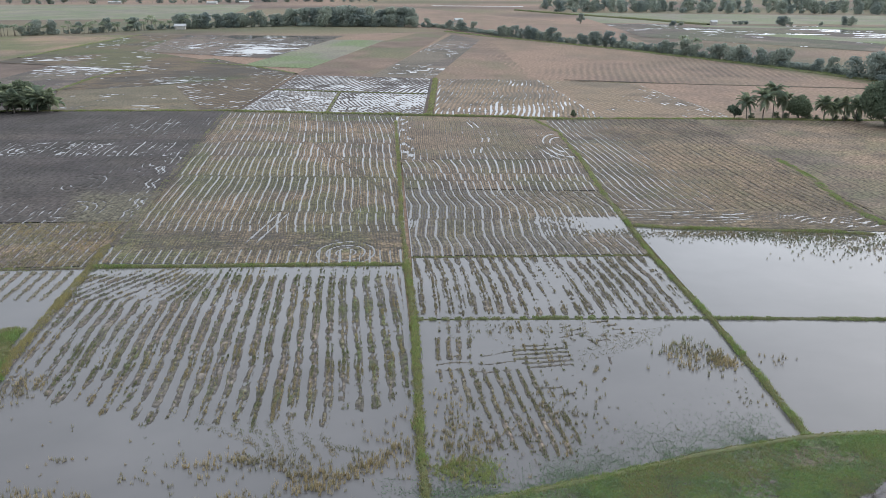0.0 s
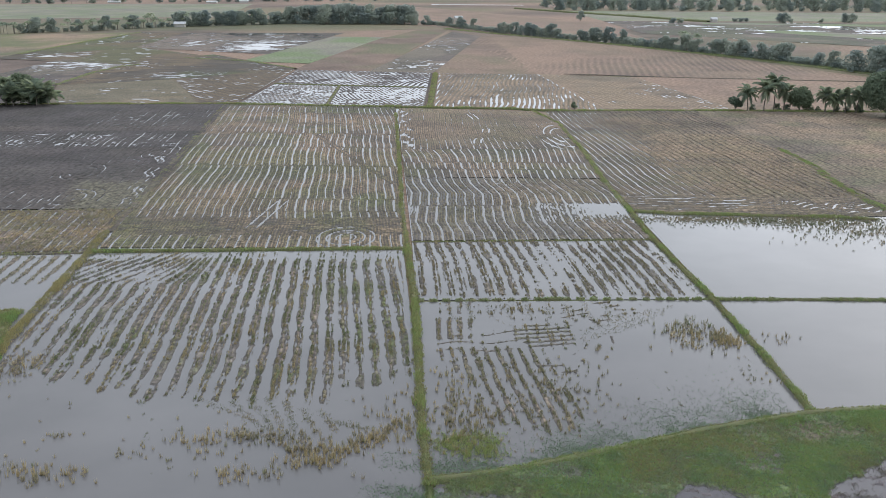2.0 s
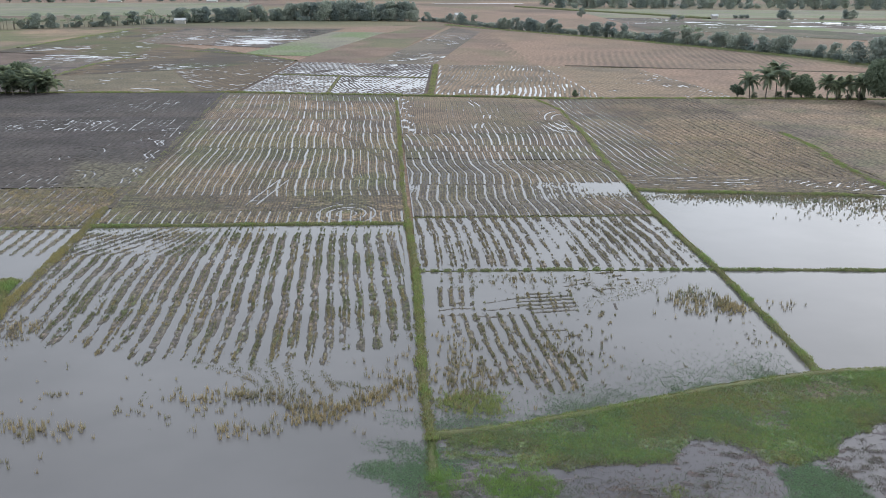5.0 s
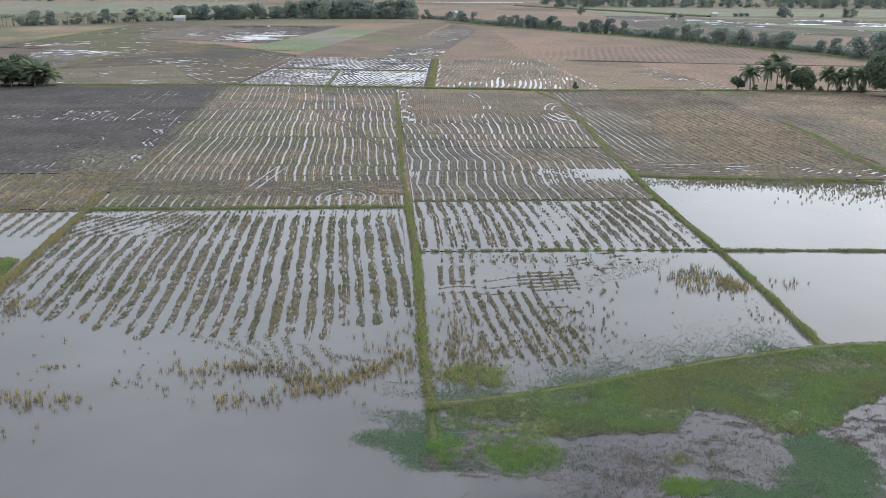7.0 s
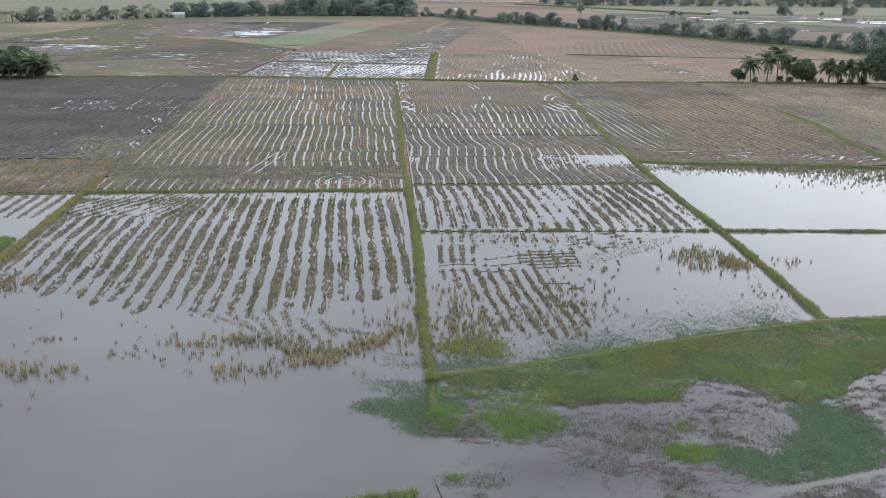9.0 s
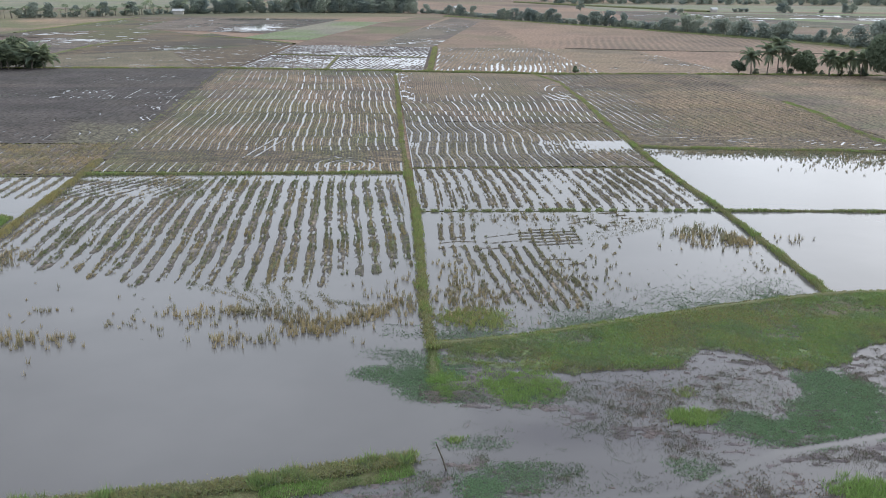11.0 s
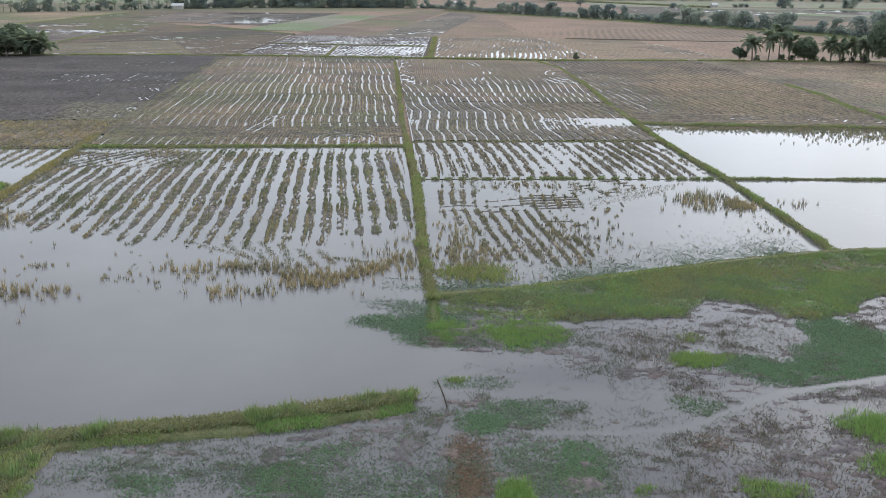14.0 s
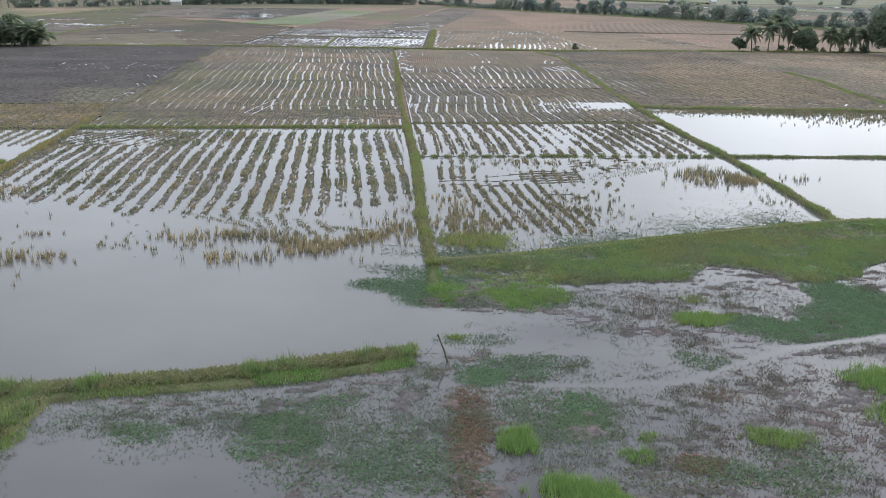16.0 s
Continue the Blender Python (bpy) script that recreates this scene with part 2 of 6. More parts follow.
def paddy(name, label, corners, material, seed, spacing=1.6, ridge=0.5, low=-0.08, high=0.08, uneven=0.06, patchy=0.05, patch=14.0,
          wobble=0.8, bend=20.0, du=0.2, dv=0.6, straw=(0.2, 0.7), green=0.1, silt=0.3, cross=(), shape=None, tint=None, soft=0.18, ragged=0.0, jag=0.16, mold=None, split=0.0,
          course=None, fray=0.0, streaks=0.0):
    """A paddy bed in rows: ridges of stubble (their share of a row: ridge) from low to high metres over the water,
    wavering along the rows.
    cross: places along the field of straw lines; shape(X, Y, u, v): metres added; course(X, Y): metres across the rows;
    fray: how far furrows swell and close along their way; streaks: how far gaps between drill lines are darkened, for
    shade and wet soil."""
    at, width, length = corner_map(*corners)
    nu, nv = max(4, int(width / du)), max(4, int(length / dv))
    A, B = np.meshgrid(np.linspace(0, 1, nu), np.linspace(0, 1, nv))
    P = at(A, B)
    X, Y = P[..., 0], P[..., 1]
    u, v = A * width, B * length
    sway = (fractal(u * 0.3 + 300, v, bend, seed, 2) - 0.5) * 2 * wobble + (fractal(u * 0.3, v + 80, bend * 0.35, seed + 3, 2) - 0.5) * 0.5 * wobble + 0.22 * (fractal(u, v, 3.0, seed + 4, 2) - 0.5)
    for i, c in enumerate(cross):
        sway = sway + np.random.RandomState(seed + i).uniform(-0.5, 0.5) * step(c - 0.6, c + 0.6, v)
    s = ((course(X, Y) if course else u) + sway) / spacing
    k = np.floor(s)
    jitter = np.random.RandomState(seed).rand(4096)
    d = np.abs(s - k - 0.5 + 0.10 * (jitter[k.astype(int) & 4095] - 0.5)) * 2
    rough = fractal(X, Y, 1.1, seed + 7, 2) - 0.5
    lines = 0.5 + 0.5 * np.cos(6 * np.pi * (s + 0.12 * (fractal(X, Y, 2.5, seed + 6, 2) - 0.5))) if du < 0.15 else 0 * s
    crumb = fractal(X * 1.5, Y * 0.42, 0.42, seed + 8, 2) - 0.5
    share = ridge + jag * (jitter[(k.astype(int) + 77) & 4095] - 0.5) + 2.2 * jag * (fractal(X, Y, 2.2, seed + 5, 2) - 0.5)
    share = share + fray * (fractal(s * 9.0, v, 7.0, seed + 50, 3) - 0.5)
    top = 1 - step(share - soft, share + soft, d)
    wide = fractal(X, Y, patch, seed + 11, 3) - 0.5
    Z = low + (high - low) * top + uneven * rough + ragged * crumb + 2 * patchy * wide
    # groove along the ridge's middle, its shadow also painted as darker straw
    dark = 0.75 * np.exp(-(d / 0.14) ** 2) * step(0.66, 0.76, np.full_like(d, ridge)) * step(0.3, 0.6, fractal(X, Y, 4, seed + 17, 2))
    Z = Z - 0.04 * dark - (0.016 + split * step(0.35, 0.6, fractal(X, Y, 5, seed + 44, 2))) * lines
    for c in cross:
        line = np.exp(-((v - c - 0.8 * (fractal(u, 0 * u, 6, seed + 31) - 0.5)) / 0.32) ** 2)
        Z = Z * (1 - line) + line * np.maximum(Z, 0.07 + 0.04 * rough)
        dark = np.maximum(dark, line)
    if shape:
        Z = Z + shape(X, Y, u, v)
    if mold:
        Z = mold(X, Y, u, v, Z)
    dry = step(0.0, 0.08, Z)
    stain = fractal(X, Y, 9, seed + 21, 3)
    clod = fractal(X * 1.3, Y * 0.7, 0.9, seed + 46, 2)
    # gaps between drill lines: shade and wet soil together, put in as dark colour
    combed = streaks * step(0.12, 0.7, lines + 0.9 * (clod - 0.5)) * step(0.3, 0.5, clod)
    tone = np.stack([np.clip((straw[0] + (straw[1] - straw[0]) * step(0.3, 0.7, stain)) * dry * (1 - 0.7 * dark) * (1.15 - 0.8 * lines), 0, 1),
                     np.clip(green * 2.2 * step(0.42, 0.72, fractal(X, Y, 7, seed + 25, 3)) * dry, 0, 1),
                     np.clip(np.maximum(3.0 * silt * (1 - dry), 0.72 * combed), 0, 1)], -1)
    if len(cross) > 1:
        # each stretch between two cross lines was cut at its own time
        band = np.random.RandomState(seed + 40).uniform(-0.3, 0.3, (len(cross) + 1, 2))[np.searchsorted(np.array(cross), v)]
        tone[..., 0] = np.clip(tone[..., 0] + band[..., 0] * dry * (1 - dark), 0, 1)
        tone[..., 1] = np.clip(tone[..., 1] + 0.5 * np.clip(band[..., 1], 0, 1) * dry, 0, 1)
    if tint:
        tone = tint(X, Y, tone)
    Z = np.maximum(Z, -0.155)
    me = mesh_of(name, np.column_stack([X.ravel(), Y.ravel(), Z.ravel()]), grid_faces(nu, nv), material, tone.reshape(-1, 3), True)
    ob = tagged(new(name, me), label, "field", kind="structure")
    FIELDS[seed] = (at, nu, nv, Z)
    HILLS[seed] = step(0.25, 0.8, top * (1 - lines)) * step(0.42, 0.6, fractal(X, Y, 0.34, seed + 60, 2) + 0.35 * (fractal(X, Y, 3.0, seed + 62, 2) - 0.5))
    return ob


def height_of(seed, a, b):
    at, nu, nv, Z = FIELDS[seed]
    row, column = np.clip(np.round(b * (nv - 1)).astype(int), 0, nv - 1), np.clip(np.round(a * (nu - 1)).astype(int), 0, nu - 1)
    return Z[row, column], HILLS[seed][row, column]


# ---- stalks, blades and leaves as joined geometry ----
def tufts(name, label, category, pts, height, spread, width, count, material, tone, seed, lean=0.5):
    """Clumps of count narrow blades at pts (n, 3); height (n,), tone (n, 3)."""
    rs = np.random.RandomState(seed)
    n = len(pts)
    if n == 0:
        return None
    height = np.broadcast_to(height, (n,))
    ang, rad = rs.rand(n, count) * 2 * np.pi, spread * np.sqrt(rs.rand(n, count))
    base = np.stack([pts[:, None, 0] + rad * np.cos(ang), pts[:, None, 1] + rad * np.sin(ang), np.repeat(pts[:, None, 2], count, 1) - 0.03], -1)
    h = height[:, None] * (0.6 + 0.6 * rs.rand(n, count))
    turn, tilt = rs.rand(n, count) * 2 * np.pi, lean * h * rs.rand(n, count)
    tip = base + np.stack([tilt * np.cos(ang + 0.6 * rs.randn(n, count)), tilt * np.sin(ang), h + 0.03], -1)
    side = np.stack([np.cos(turn), np.sin(turn), 0 * turn], -1) * (width * (0.6 + 0.8 * rs.rand(n, count)))[..., None] / 2
    V = np.stack([base - side, base + side, tip], 2).reshape(-1, 3)
    T = np.repeat(np.asarray(tone, float).reshape(n, 1, 3), count * 3, 1).reshape(-1, 3)
    me = mesh_of(name, V, np.arange(len(V)).reshape(-1, 3), material, T)
    return tagged(new(name, me), label, category, kind="stuff")


def leaves(name, label, category, pts, size, lift, count, material, tone, seed):
    """Rosettes of broad leaves lying nearly flat, for ground cover."""
    rs = np.random.RandomState(seed)
    n = len(pts)
    ang, out = rs.rand(n, count) * 2 * np.pi, size * (0.5 + rs.rand(n, count))
    up = lift * (0.3 + rs.rand(n, count))
    b = np.repeat(pts[:, None, :], count, 1) + np.stack([0.35 * out * np.cos(ang), 0.35 * out * np.sin(ang), up * 0.5], -1)
    fwd = np.stack([np.cos(ang), np.sin(ang), 0.5 * rs.randn(n, count)], -1) * out[..., None] * 0.5
    side = np.stack([-np.sin(ang), np.cos(ang), 0.4 * rs.randn(n, count)], -1) * out[..., None] * 0.32
    V = np.stack([b - fwd * 0.4, b + side, b + fwd * 1.2, b - side], 2).reshape(-1, 3)
    T = np.repeat(np.asarray(tone, float).reshape(n, 1, 3), count * 4, 1).reshape(-1, 3)
    me = mesh_of(name, V, np.arange(len(V)).reshape(-1, 4), material, T)
    return tagged(new(name, me), label, category, kind="stuff")


def on_field(seed, n, keep, rs_seed):
    rs = np.random.RandomState(rs_seed)
    a, b = rs.rand(n), rs.rand(n)
    p = FIELDS[seed][0](a, b)
    z, hill = height_of(seed, a, b)
    ok = keep(p[:, 0], p[:, 1], z, hill, rs.rand(n))
    return np.column_stack([p, z])[ok]


def blotch(x, y, size, seed, a=0.4, b=0.65):
    return step(a, b, fractal(x, y, size, seed, 3))


# ---- bunds ----
def bund(label, line, width, height, seed, grass=40, blade=0.28, tone=(0.5, 0.9), green=0.6, name="earth_bund", earth=None, broken=None):
    """A turf dyke along a line of points, with grass growing on it."""
    pts = np.array(line, float)
    seg = np.linalg.norm(np.diff(pts, axis=0), axis=1)
    dist = np.concatenate([[0], np.cumsum(seg)])
    n = max(4, int(dist[-1] / 0.35))
    t = np.linspace(0, dist[-1], n)
    C = np.column_stack([np.interp(t, dist, pts[:, 0]), np.interp(t, dist, pts[:, 1])])
    for _ in range(6):
        C[1:-1] = (C[:-2] + C[1:-1] + C[2:]) / 3
    C += 0.22 * width * (np.column_stack([fractal(t, 0 * t, 5, seed), fractal(t, 0 * t, 5, seed + 1)]) - 0.5)
    D = np.gradient(C, axis=0)
    D /= np.linalg.norm(D, axis=1, keepdims=True) + 1e-9
    N = np.column_stack([-D[:, 1], D[:, 0]])
    w = width * (0.55 + 0.9 * fractal(t, 0 * t, 1.6, seed + 2))
    prof = np.linspace(-1, 1, 9)
    Q = C[:, None] + N[:, None] * (prof[None, :, None] * 0.62 * w[:, None, None])
    top = height * (0.75 + 0.5 * fractal(t, 0 * t, 2.5, seed + 3))
    if broken:
        # washed away between clumps but for one stretch
        open_water = step(0.1, 0.6, np.cos(t * 2 * np.pi / 1.44 + 2 * fractal(t, 0 * t, 8, seed + 5))) * (1 - step(broken[0], broken[0] + 0.4, t) * step(broken[1] + 0.4, broken[1], t))
        top = top * (1 - open_water) - 0.08 * open_water
    Z = -0.17 + (top[:, None] + 0.17) * np.sqrt(np.clip(1 - prof[None] ** 2, 0, 1)) + 0.05 * (fractal(Q[..., 0], Q[..., 1], 0.6, seed + 4) - 0.5)
    me = mesh_of(name, np.column_stack([Q.reshape(-1, 2), Z.ravel()]), grid_faces(9, n), earth or BUND_EARTH, None, True)
    tagged(new(name, me), label, "earth bund", kind="structure")
    rs = np.random.RandomState(seed + 9)
    m = int(grass * width * dist[-1])
    i, j = rs.randint(0, n, m), rs.uniform(-0.95, 0.95, m)
    p = C[i] + N[i] * (j * 0.6 * w[i])[:, None] + rs.uniform(-0.2, 0.2, (m, 2))
    z = -0.15 + (top[i] + 0.13) * np.sqrt(np.clip(1 - j ** 2, 0, 1))
    if broken:
        keep = top[i] > 0.02
        i, p, z, m = i[keep], p[keep], z[keep], int(keep.sum())
    mix = blotch(p[:, 0], p[:, 1], 2.6, seed + 12, 0.35, 0.65)
    tn = np.column_stack([tone[0] + (tone[1] - tone[0]) * rs.rand(m), np.clip(green * (0.25 + 0.75 * mix) + 0.25 * rs.randn(m), 0, 1), 0.25 * rs.rand(m) + 0.15 * (1 - mix)])
    tufts("bund_grass", "green and yellowing grass growing along an earth bund", "grass", np.column_stack([p, z]), blade * (0.6 + 0.7 * mix), 0.16, 0.05, 5, GRASS, tn, seed + 15, 0.7)


# ---- the paddies round the two long bunds ----
def wet_edge(X, Y, u, v):
    # the rows of the left paddy sink into open water to the south
    edge = np.interp(X, (-36, -29, -25.2, -21.8, -17.4, -15.4, -10.4, -7.9, -4.2), (72.2, 68.6, 66.2, 67.0, 65.4, 66.2, 66.3, 68.0, 70.7)) + 1.6 * np.sin(X / 0.75) * fractal(X, 0 * X, 3, 5)
    ruts = 0
    for line in (((-35.2, 72.7), (-34.3, 75.6), (-33.5, 78.2), (-34.0, 82.0)), ((-34.1, 73.5), (-33.6, 76.5), (-33.3, 79.2), (-33.6, 84.6), (-33.7, 91.8), (-33.1, 98.3)), ((-36.0, 93.7), (-35.4, 96.9), (-35.1, 101.8), (-33.5, 104.0))):
        lx = np.interp(Y, [p[1] for p in line], [p[0] for p in line], -999, -999)
        ruts = np.maximum(ruts, np.exp(-((X - lx) / 0.3) ** 2))
    return -0.13 * ruts - 0.16 * (1 - step(edge - 1.2, edge + 1.0, Y)) - 0.05 * step(edge + 9, edge + 1, Y) * step(0.4, 0.6, fractal(X, Y, 2.6, 71, 2)) - 0.10 * step(104.5, 106.5, Y + 1.5 * (fractal(X, Y, 5, 6) - 0.5)) - 0.03 * step(-33, -42, X)


def course_west(X, Y):
    """Rows lean west as they run north; those by the north-west corner swing round towards it."""
    return X + 0.096 * (Y - 90) - 0.55 * np.clip(Y - 96, 0, 20) * step(-27, -34, X)


paddy("paddy_west", "flooded paddy with wavering rows of cut rice stubble", ((-37.6, 52), (-1.6, 55), (-5.6, 109.5), (-45.2, 107.8)), MUD_STUBBLE, 10,
      1.46, 0.63, -0.13, 0.065, 0.06, 0.035, 7, 0.45, 16, 0.085, 0.2, (0.1, 0.65), 0.5, 0.3, (), wet_edge, None, 0.15, 0.17, 0.10, None, 0.045, course_west, 0.25, 0.7)
water_sheet((-24, 35.2), (0.2, 39.8), (-5.2, 109.8), (-45.3, 108))
water_sheet((-62, 34), (-24, 35.2), (-45.3, 108), (-90, 108))


def oval_zone(X, Y, cx, cy, rx, ry):
    return 1 - step(0.6, 1.1, np.hypot((X - cx) / rx, (Y - cy) / ry) + 0.8 * (fractal(X, Y, 5, 19, 2) - 0.5))


def rings(X, Y, cx, cy, rx, ry, gap=1.7, bare=0.3):
    """Tyre ruts of a turning machine."""
    r = np.hypot(X - cx, (Y - cy) * rx / ry)
    inside = step(rx * 1.15, rx * 0.8, r) * step(bare, bare + 0.15, fractal(X, Y, 4, 36, 2)) * step(0.15, 0.35, r / rx)
    return inside * step(0.6, 0.95, np.cos(r * 2 * np.pi / gap))


def course_east(X, Y):
    return X + np.where(Y < 78, 0.13, 0.0) * (Y - 78)


def plain_east(X, Y, u, v, Z):
    """Rows in two stands with a driven lane between them, a knot of crossing lines and open water to the east."""
    fringe = 2.0 * (fractal(X, Y, 3, 15, 2) - 0.5)
    r = course_east(X, Y)
    south = step(78.0, 77.4, Y) * step(10.4, 7.6, r + fringe) * step(-0.9, -0.3, r) * step(59.5, 63, Y + fringe)
    south = south * (1 - 0.9 * step(2.2, 0.6, r) * step(72, 70, Y + fringe))
    north = step(79.3, 79.9, Y) * step(85.6, 85.0, Y) * step(4.2, 2.6, X + fringe) + 0.75 * step(86.2, 86.8, Y) * step(13, 9, X + fringe) * step(0.45, 0.55, fractal(X, Y, 1.4, 16, 2))
    inside = np.clip(south + north, 0, 1) * step(-1.3, -0.7, X)
    crossing = oval_zone(X, Y, 9.9, 80.6, 3.4, 3.6)
    lines = 0.5 + 0.5 * np.sin((Y - 0.16 * X + 0.5 * fractal(X, Y, 5, 17)) * 2 * np.pi / 1.05)
    lane = 0
    for y0, rise in ((77.0, 0.02), (78.7, 0.05), (79.8, 0.24)):
        lane = np.maximum(lane, np.exp(-((Y - y0 - rise * (X + 0.7) - 0.3 * np.sin(X * 1.1)) / 0.22) ** 2) * step(-0.9, -0.5, X) * step(8.4, 6.5, X))
    lane = lane * step(0.36, 0.5, fractal(X * 0.6, Y, 1.2, 14, 2))
    for k, reach in ((4.2, 1.0), (5.5, 1.0), (6.7, 1.0)):
        swing = np.hypot(X - 9.6, (Y - 80.2) * 0.82) - k
        lane = np.maximum(lane, 0.8 * np.exp(-(swing / 0.2) ** 2) * step(0.45, 0.58, fractal(X, Y, 1.3, 12, 2)) * step(9.5, 11, X + 0.4 * (80 - Y)))
    for k in range(5):
        ray = Y - (82.6 + 1.25 * k) - 0.60 * (X - 11.5) + 0.03 * (X - 11.5) ** 2
        lane = np.maximum(lane, np.exp(-(ray / 0.24) ** 2) * step(11, 12.5, X) * step(22.5, 18, X) * step(0.42, 0.55, fractal(X, Y, 1.1, 13, 2)))
    lumps = 0.16 * (fractal(X, Y, 0.5, 10, 2) - 0.5)
    Z = Z - 0.17 * (1 - inside)
    Z = Z * (1 - crossing) + crossing * (0.14 * step(0.35, 0.8, lines) - 0.075 + lumps)
    return np.where(lane > 0.15, np.maximum(Z, 0.15 * lane - 0.10 + lumps), Z)


paddy("paddy_east_south", "flooded paddy with drowned stubble rows and open silty water", ((-0.6, 56), (29.2, 66), (29.0, 90.4), (-2.8, 90)), MUD_STUBBLE, 20,
      1.07, 0.55, -0.11, 0.055, 0.05, 0.03, 7, 0.3, 12, 0.085, 0.2, (0.1, 0.6), 0.2, 0.3, (), None, None, 0.15, 0.16, 0.08, plain_east, 0.03, course_east, 0.2, 0.6)
water_sheet((-1.2, 54.0), (29.6, 64.2), (29.2, 90.9), (-3.0, 90.2))


def swirl_second(X, Y, u, v):
    zone = np.maximum(oval_zone(X, Y, 13.2, 106, 1.9, 6.5), oval_zone(X, Y, 13.0, 97.0, 3.0, 3.2))
    lines = np.sin((Y + 0.25 * X + 2 * fractal(X, Y, 7, 18)) * 2 * np.pi / 1.3)
    return zone * (0.08 * lines - 0.10) - 0.08 * step(25.6, 27.8, X) - 0.03 * step(0.5, 0.62, fractal(X, Y, 3.2, 11, 2)) - 0.10 * step(92.6, 91.8, Y)


paddy("paddy_east_second", "flooded paddy with dense dark stubble rows between bright water lines", ((-2.6, 91), (29.0, 91.4), (28, 114.4), (-4.0, 113.2)), MUD_STUBBLE, 21,
      1.44, 0.61, -0.12, 0.065, 0.07, 0.025, 6, 0.45, 14, 0.085, 0.22, (0.0, 0.45), 0.06, 0.35, (), swirl_second, None, 0.14, 0.20, 0.10, None, 0.06, lambda X, Y: X + 0.068 * (Y - 91), 0.25, 0.75)
water_sheet((-3.0, 90.7), (29.2, 91.2), (28, 114.5), (-4.2, 113.4))
def third_water(X, Y, u, v):
    """The corner by the east bund lies under water; the far stretch is wetter."""
    corner = step(125.0, 131.0, Y + 3 * (fractal(X, Y, 6, 8) - 0.5)) * step(137, 133.5, Y) * step(14, 24, X + 5 * (fractal(X, Y, 4, 9, 2) - 0.5))
    shallows = step(121.5, 126, Y + 4 * (fractal(X, Y, 5, 6, 2) - 0.5)) * step(137, 134.5, Y) * step(7, 15, X + 6 * (fractal(X, Y, 4, 5, 2) - 0.5))
    return -0.11 * rings(X, Y, 10.6, 152.5, 2.8, 4.4, 1.1, 0.0) - 0.075 * corner * step(17, 24, X) - 0.06 * shallows - 0.09 * step(2.5, 0.5, u) * step(126, 129, Y) * step(136, 132, Y) + 0.05 * step(2.5, 0.0, v)


def third_tint(X, Y, tone):
    far = step(132.5, 134, Y) * step(12, 4, X + 4 * (fractal(X, Y, 5, 26, 2) - 0.5))
    gold = blotch(X, Y, 6, 27, 0.42, 0.6) * step(132.5, 130, Y)
    tone[..., 0] = np.clip(tone[..., 0] * (0.75 + 0.6 * gold) * (1 - 0.6 * far), 0, 1)
    tone[..., 2] = np.clip(tone[..., 2] + 0.4 * far, 0, 1)
    return tone


paddy("paddy_east_third", "flooded paddy in tan and dark stubble rows with thin bright furrows", ((-4.0, 113.7), (28, 114.8), (27.7, 153.2), (-6.8, 154.4)), MUD_STUBBLE, 22,
      1.42, 0.79, -0.12, 0.10, 0.06, 0.03, 9, 0.5, 18, 0.085, 0.35, (0.25, 1.0), 0.12, 0.3, (19.6, 39.2), third_water, third_tint, 0.10, 0.10, 0.03, None, 0.04,
      lambda X, Y: X - np.interp(Y, (114, 118, 124, 134, 142, 150, 156), (1.4, 1.2, 0.3, 0.1, 0, -1.1, -1.6)), 0.14, 0.95)
paddy("paddy_east_fifth", "harvested paddy with olive stubble and thin water furrows", ((-6.8, 154.8), (27.7, 153.6), (28.8, 182.6), (-8.8, 182.1)), MUD_BROWN, 24,
      1.42, 0.84, -0.10, 0.11, 0.05, 0.03, 12, 0.6, 20, 0.09, 0.5, (0.1, 0.8), 0.2, 0.3, (7.5, 14.5, 28.4), None, None, 0.08, 0.06, 0.05, None, 0.04,
      lambda X, Y: X + (0.11 - 0.14 * np.clip((X + 2) / 16, 0, 1)) * (Y - 157), 0.22, 1.0)
def wheel_track(X, Y):
    """Two wandering wheel ruts that hold water in places."""
    near = np.interp(Y, (178, 185, 194, 203, 209, 222, 236), (9.5, 7.2, 7.5, 9.5, 10.1, 8.8, 6.8))
    pair = np.exp(-((np.abs(X - near) - 0.75) / 0.17) ** 2)
    return pair * step(0.4, 0.5, fractal(X, Y, 6, 53, 2)) * step(238, 232, Y)


def worn_far(X, Y, u, v):
    west = step(4.2, 2.4, u + 2 * (fractal(X, Y, 6, 54, 2) - 0.5)) * (0.15 + 0.85 * step(0.6, 0.66, fractal(X * 1.6, Y * 0.35, 1.2, 29, 2)))
    east = rings(X, Y, 27.5, 201, 6.0, 20, 1.5, 0.25) * step(18, 21, X)
    return -0.21 * wheel_track(X, Y) - 0.12 * west - 0.19 * east - 0.065 * step(201, 188, Y)


paddy("paddy_east_far", "drained paddy of brown stubble with a few puddles", ((-8.8, 182.6), (28.8, 183), (27.6, 239), (-12.6, 246)), MUD_BROWN, 25,
      1.38, 0.9, 0.03, 0.12, 0.05, 0.03, 18, 0.8, 20, 0.12, 0.7, (0.6, 1.0), 0.10, 0.25, (17.5, 38, 51), worn_far, None, 0.1, 0.05, 0.05, None, 0.03,
      lambda X, Y: X + 0.05 * (Y - 183), 0.2, 0.45)
water_sheet((-4.2, 113.4), (28, 114.5), (27.6, 240), (-12.8, 246))


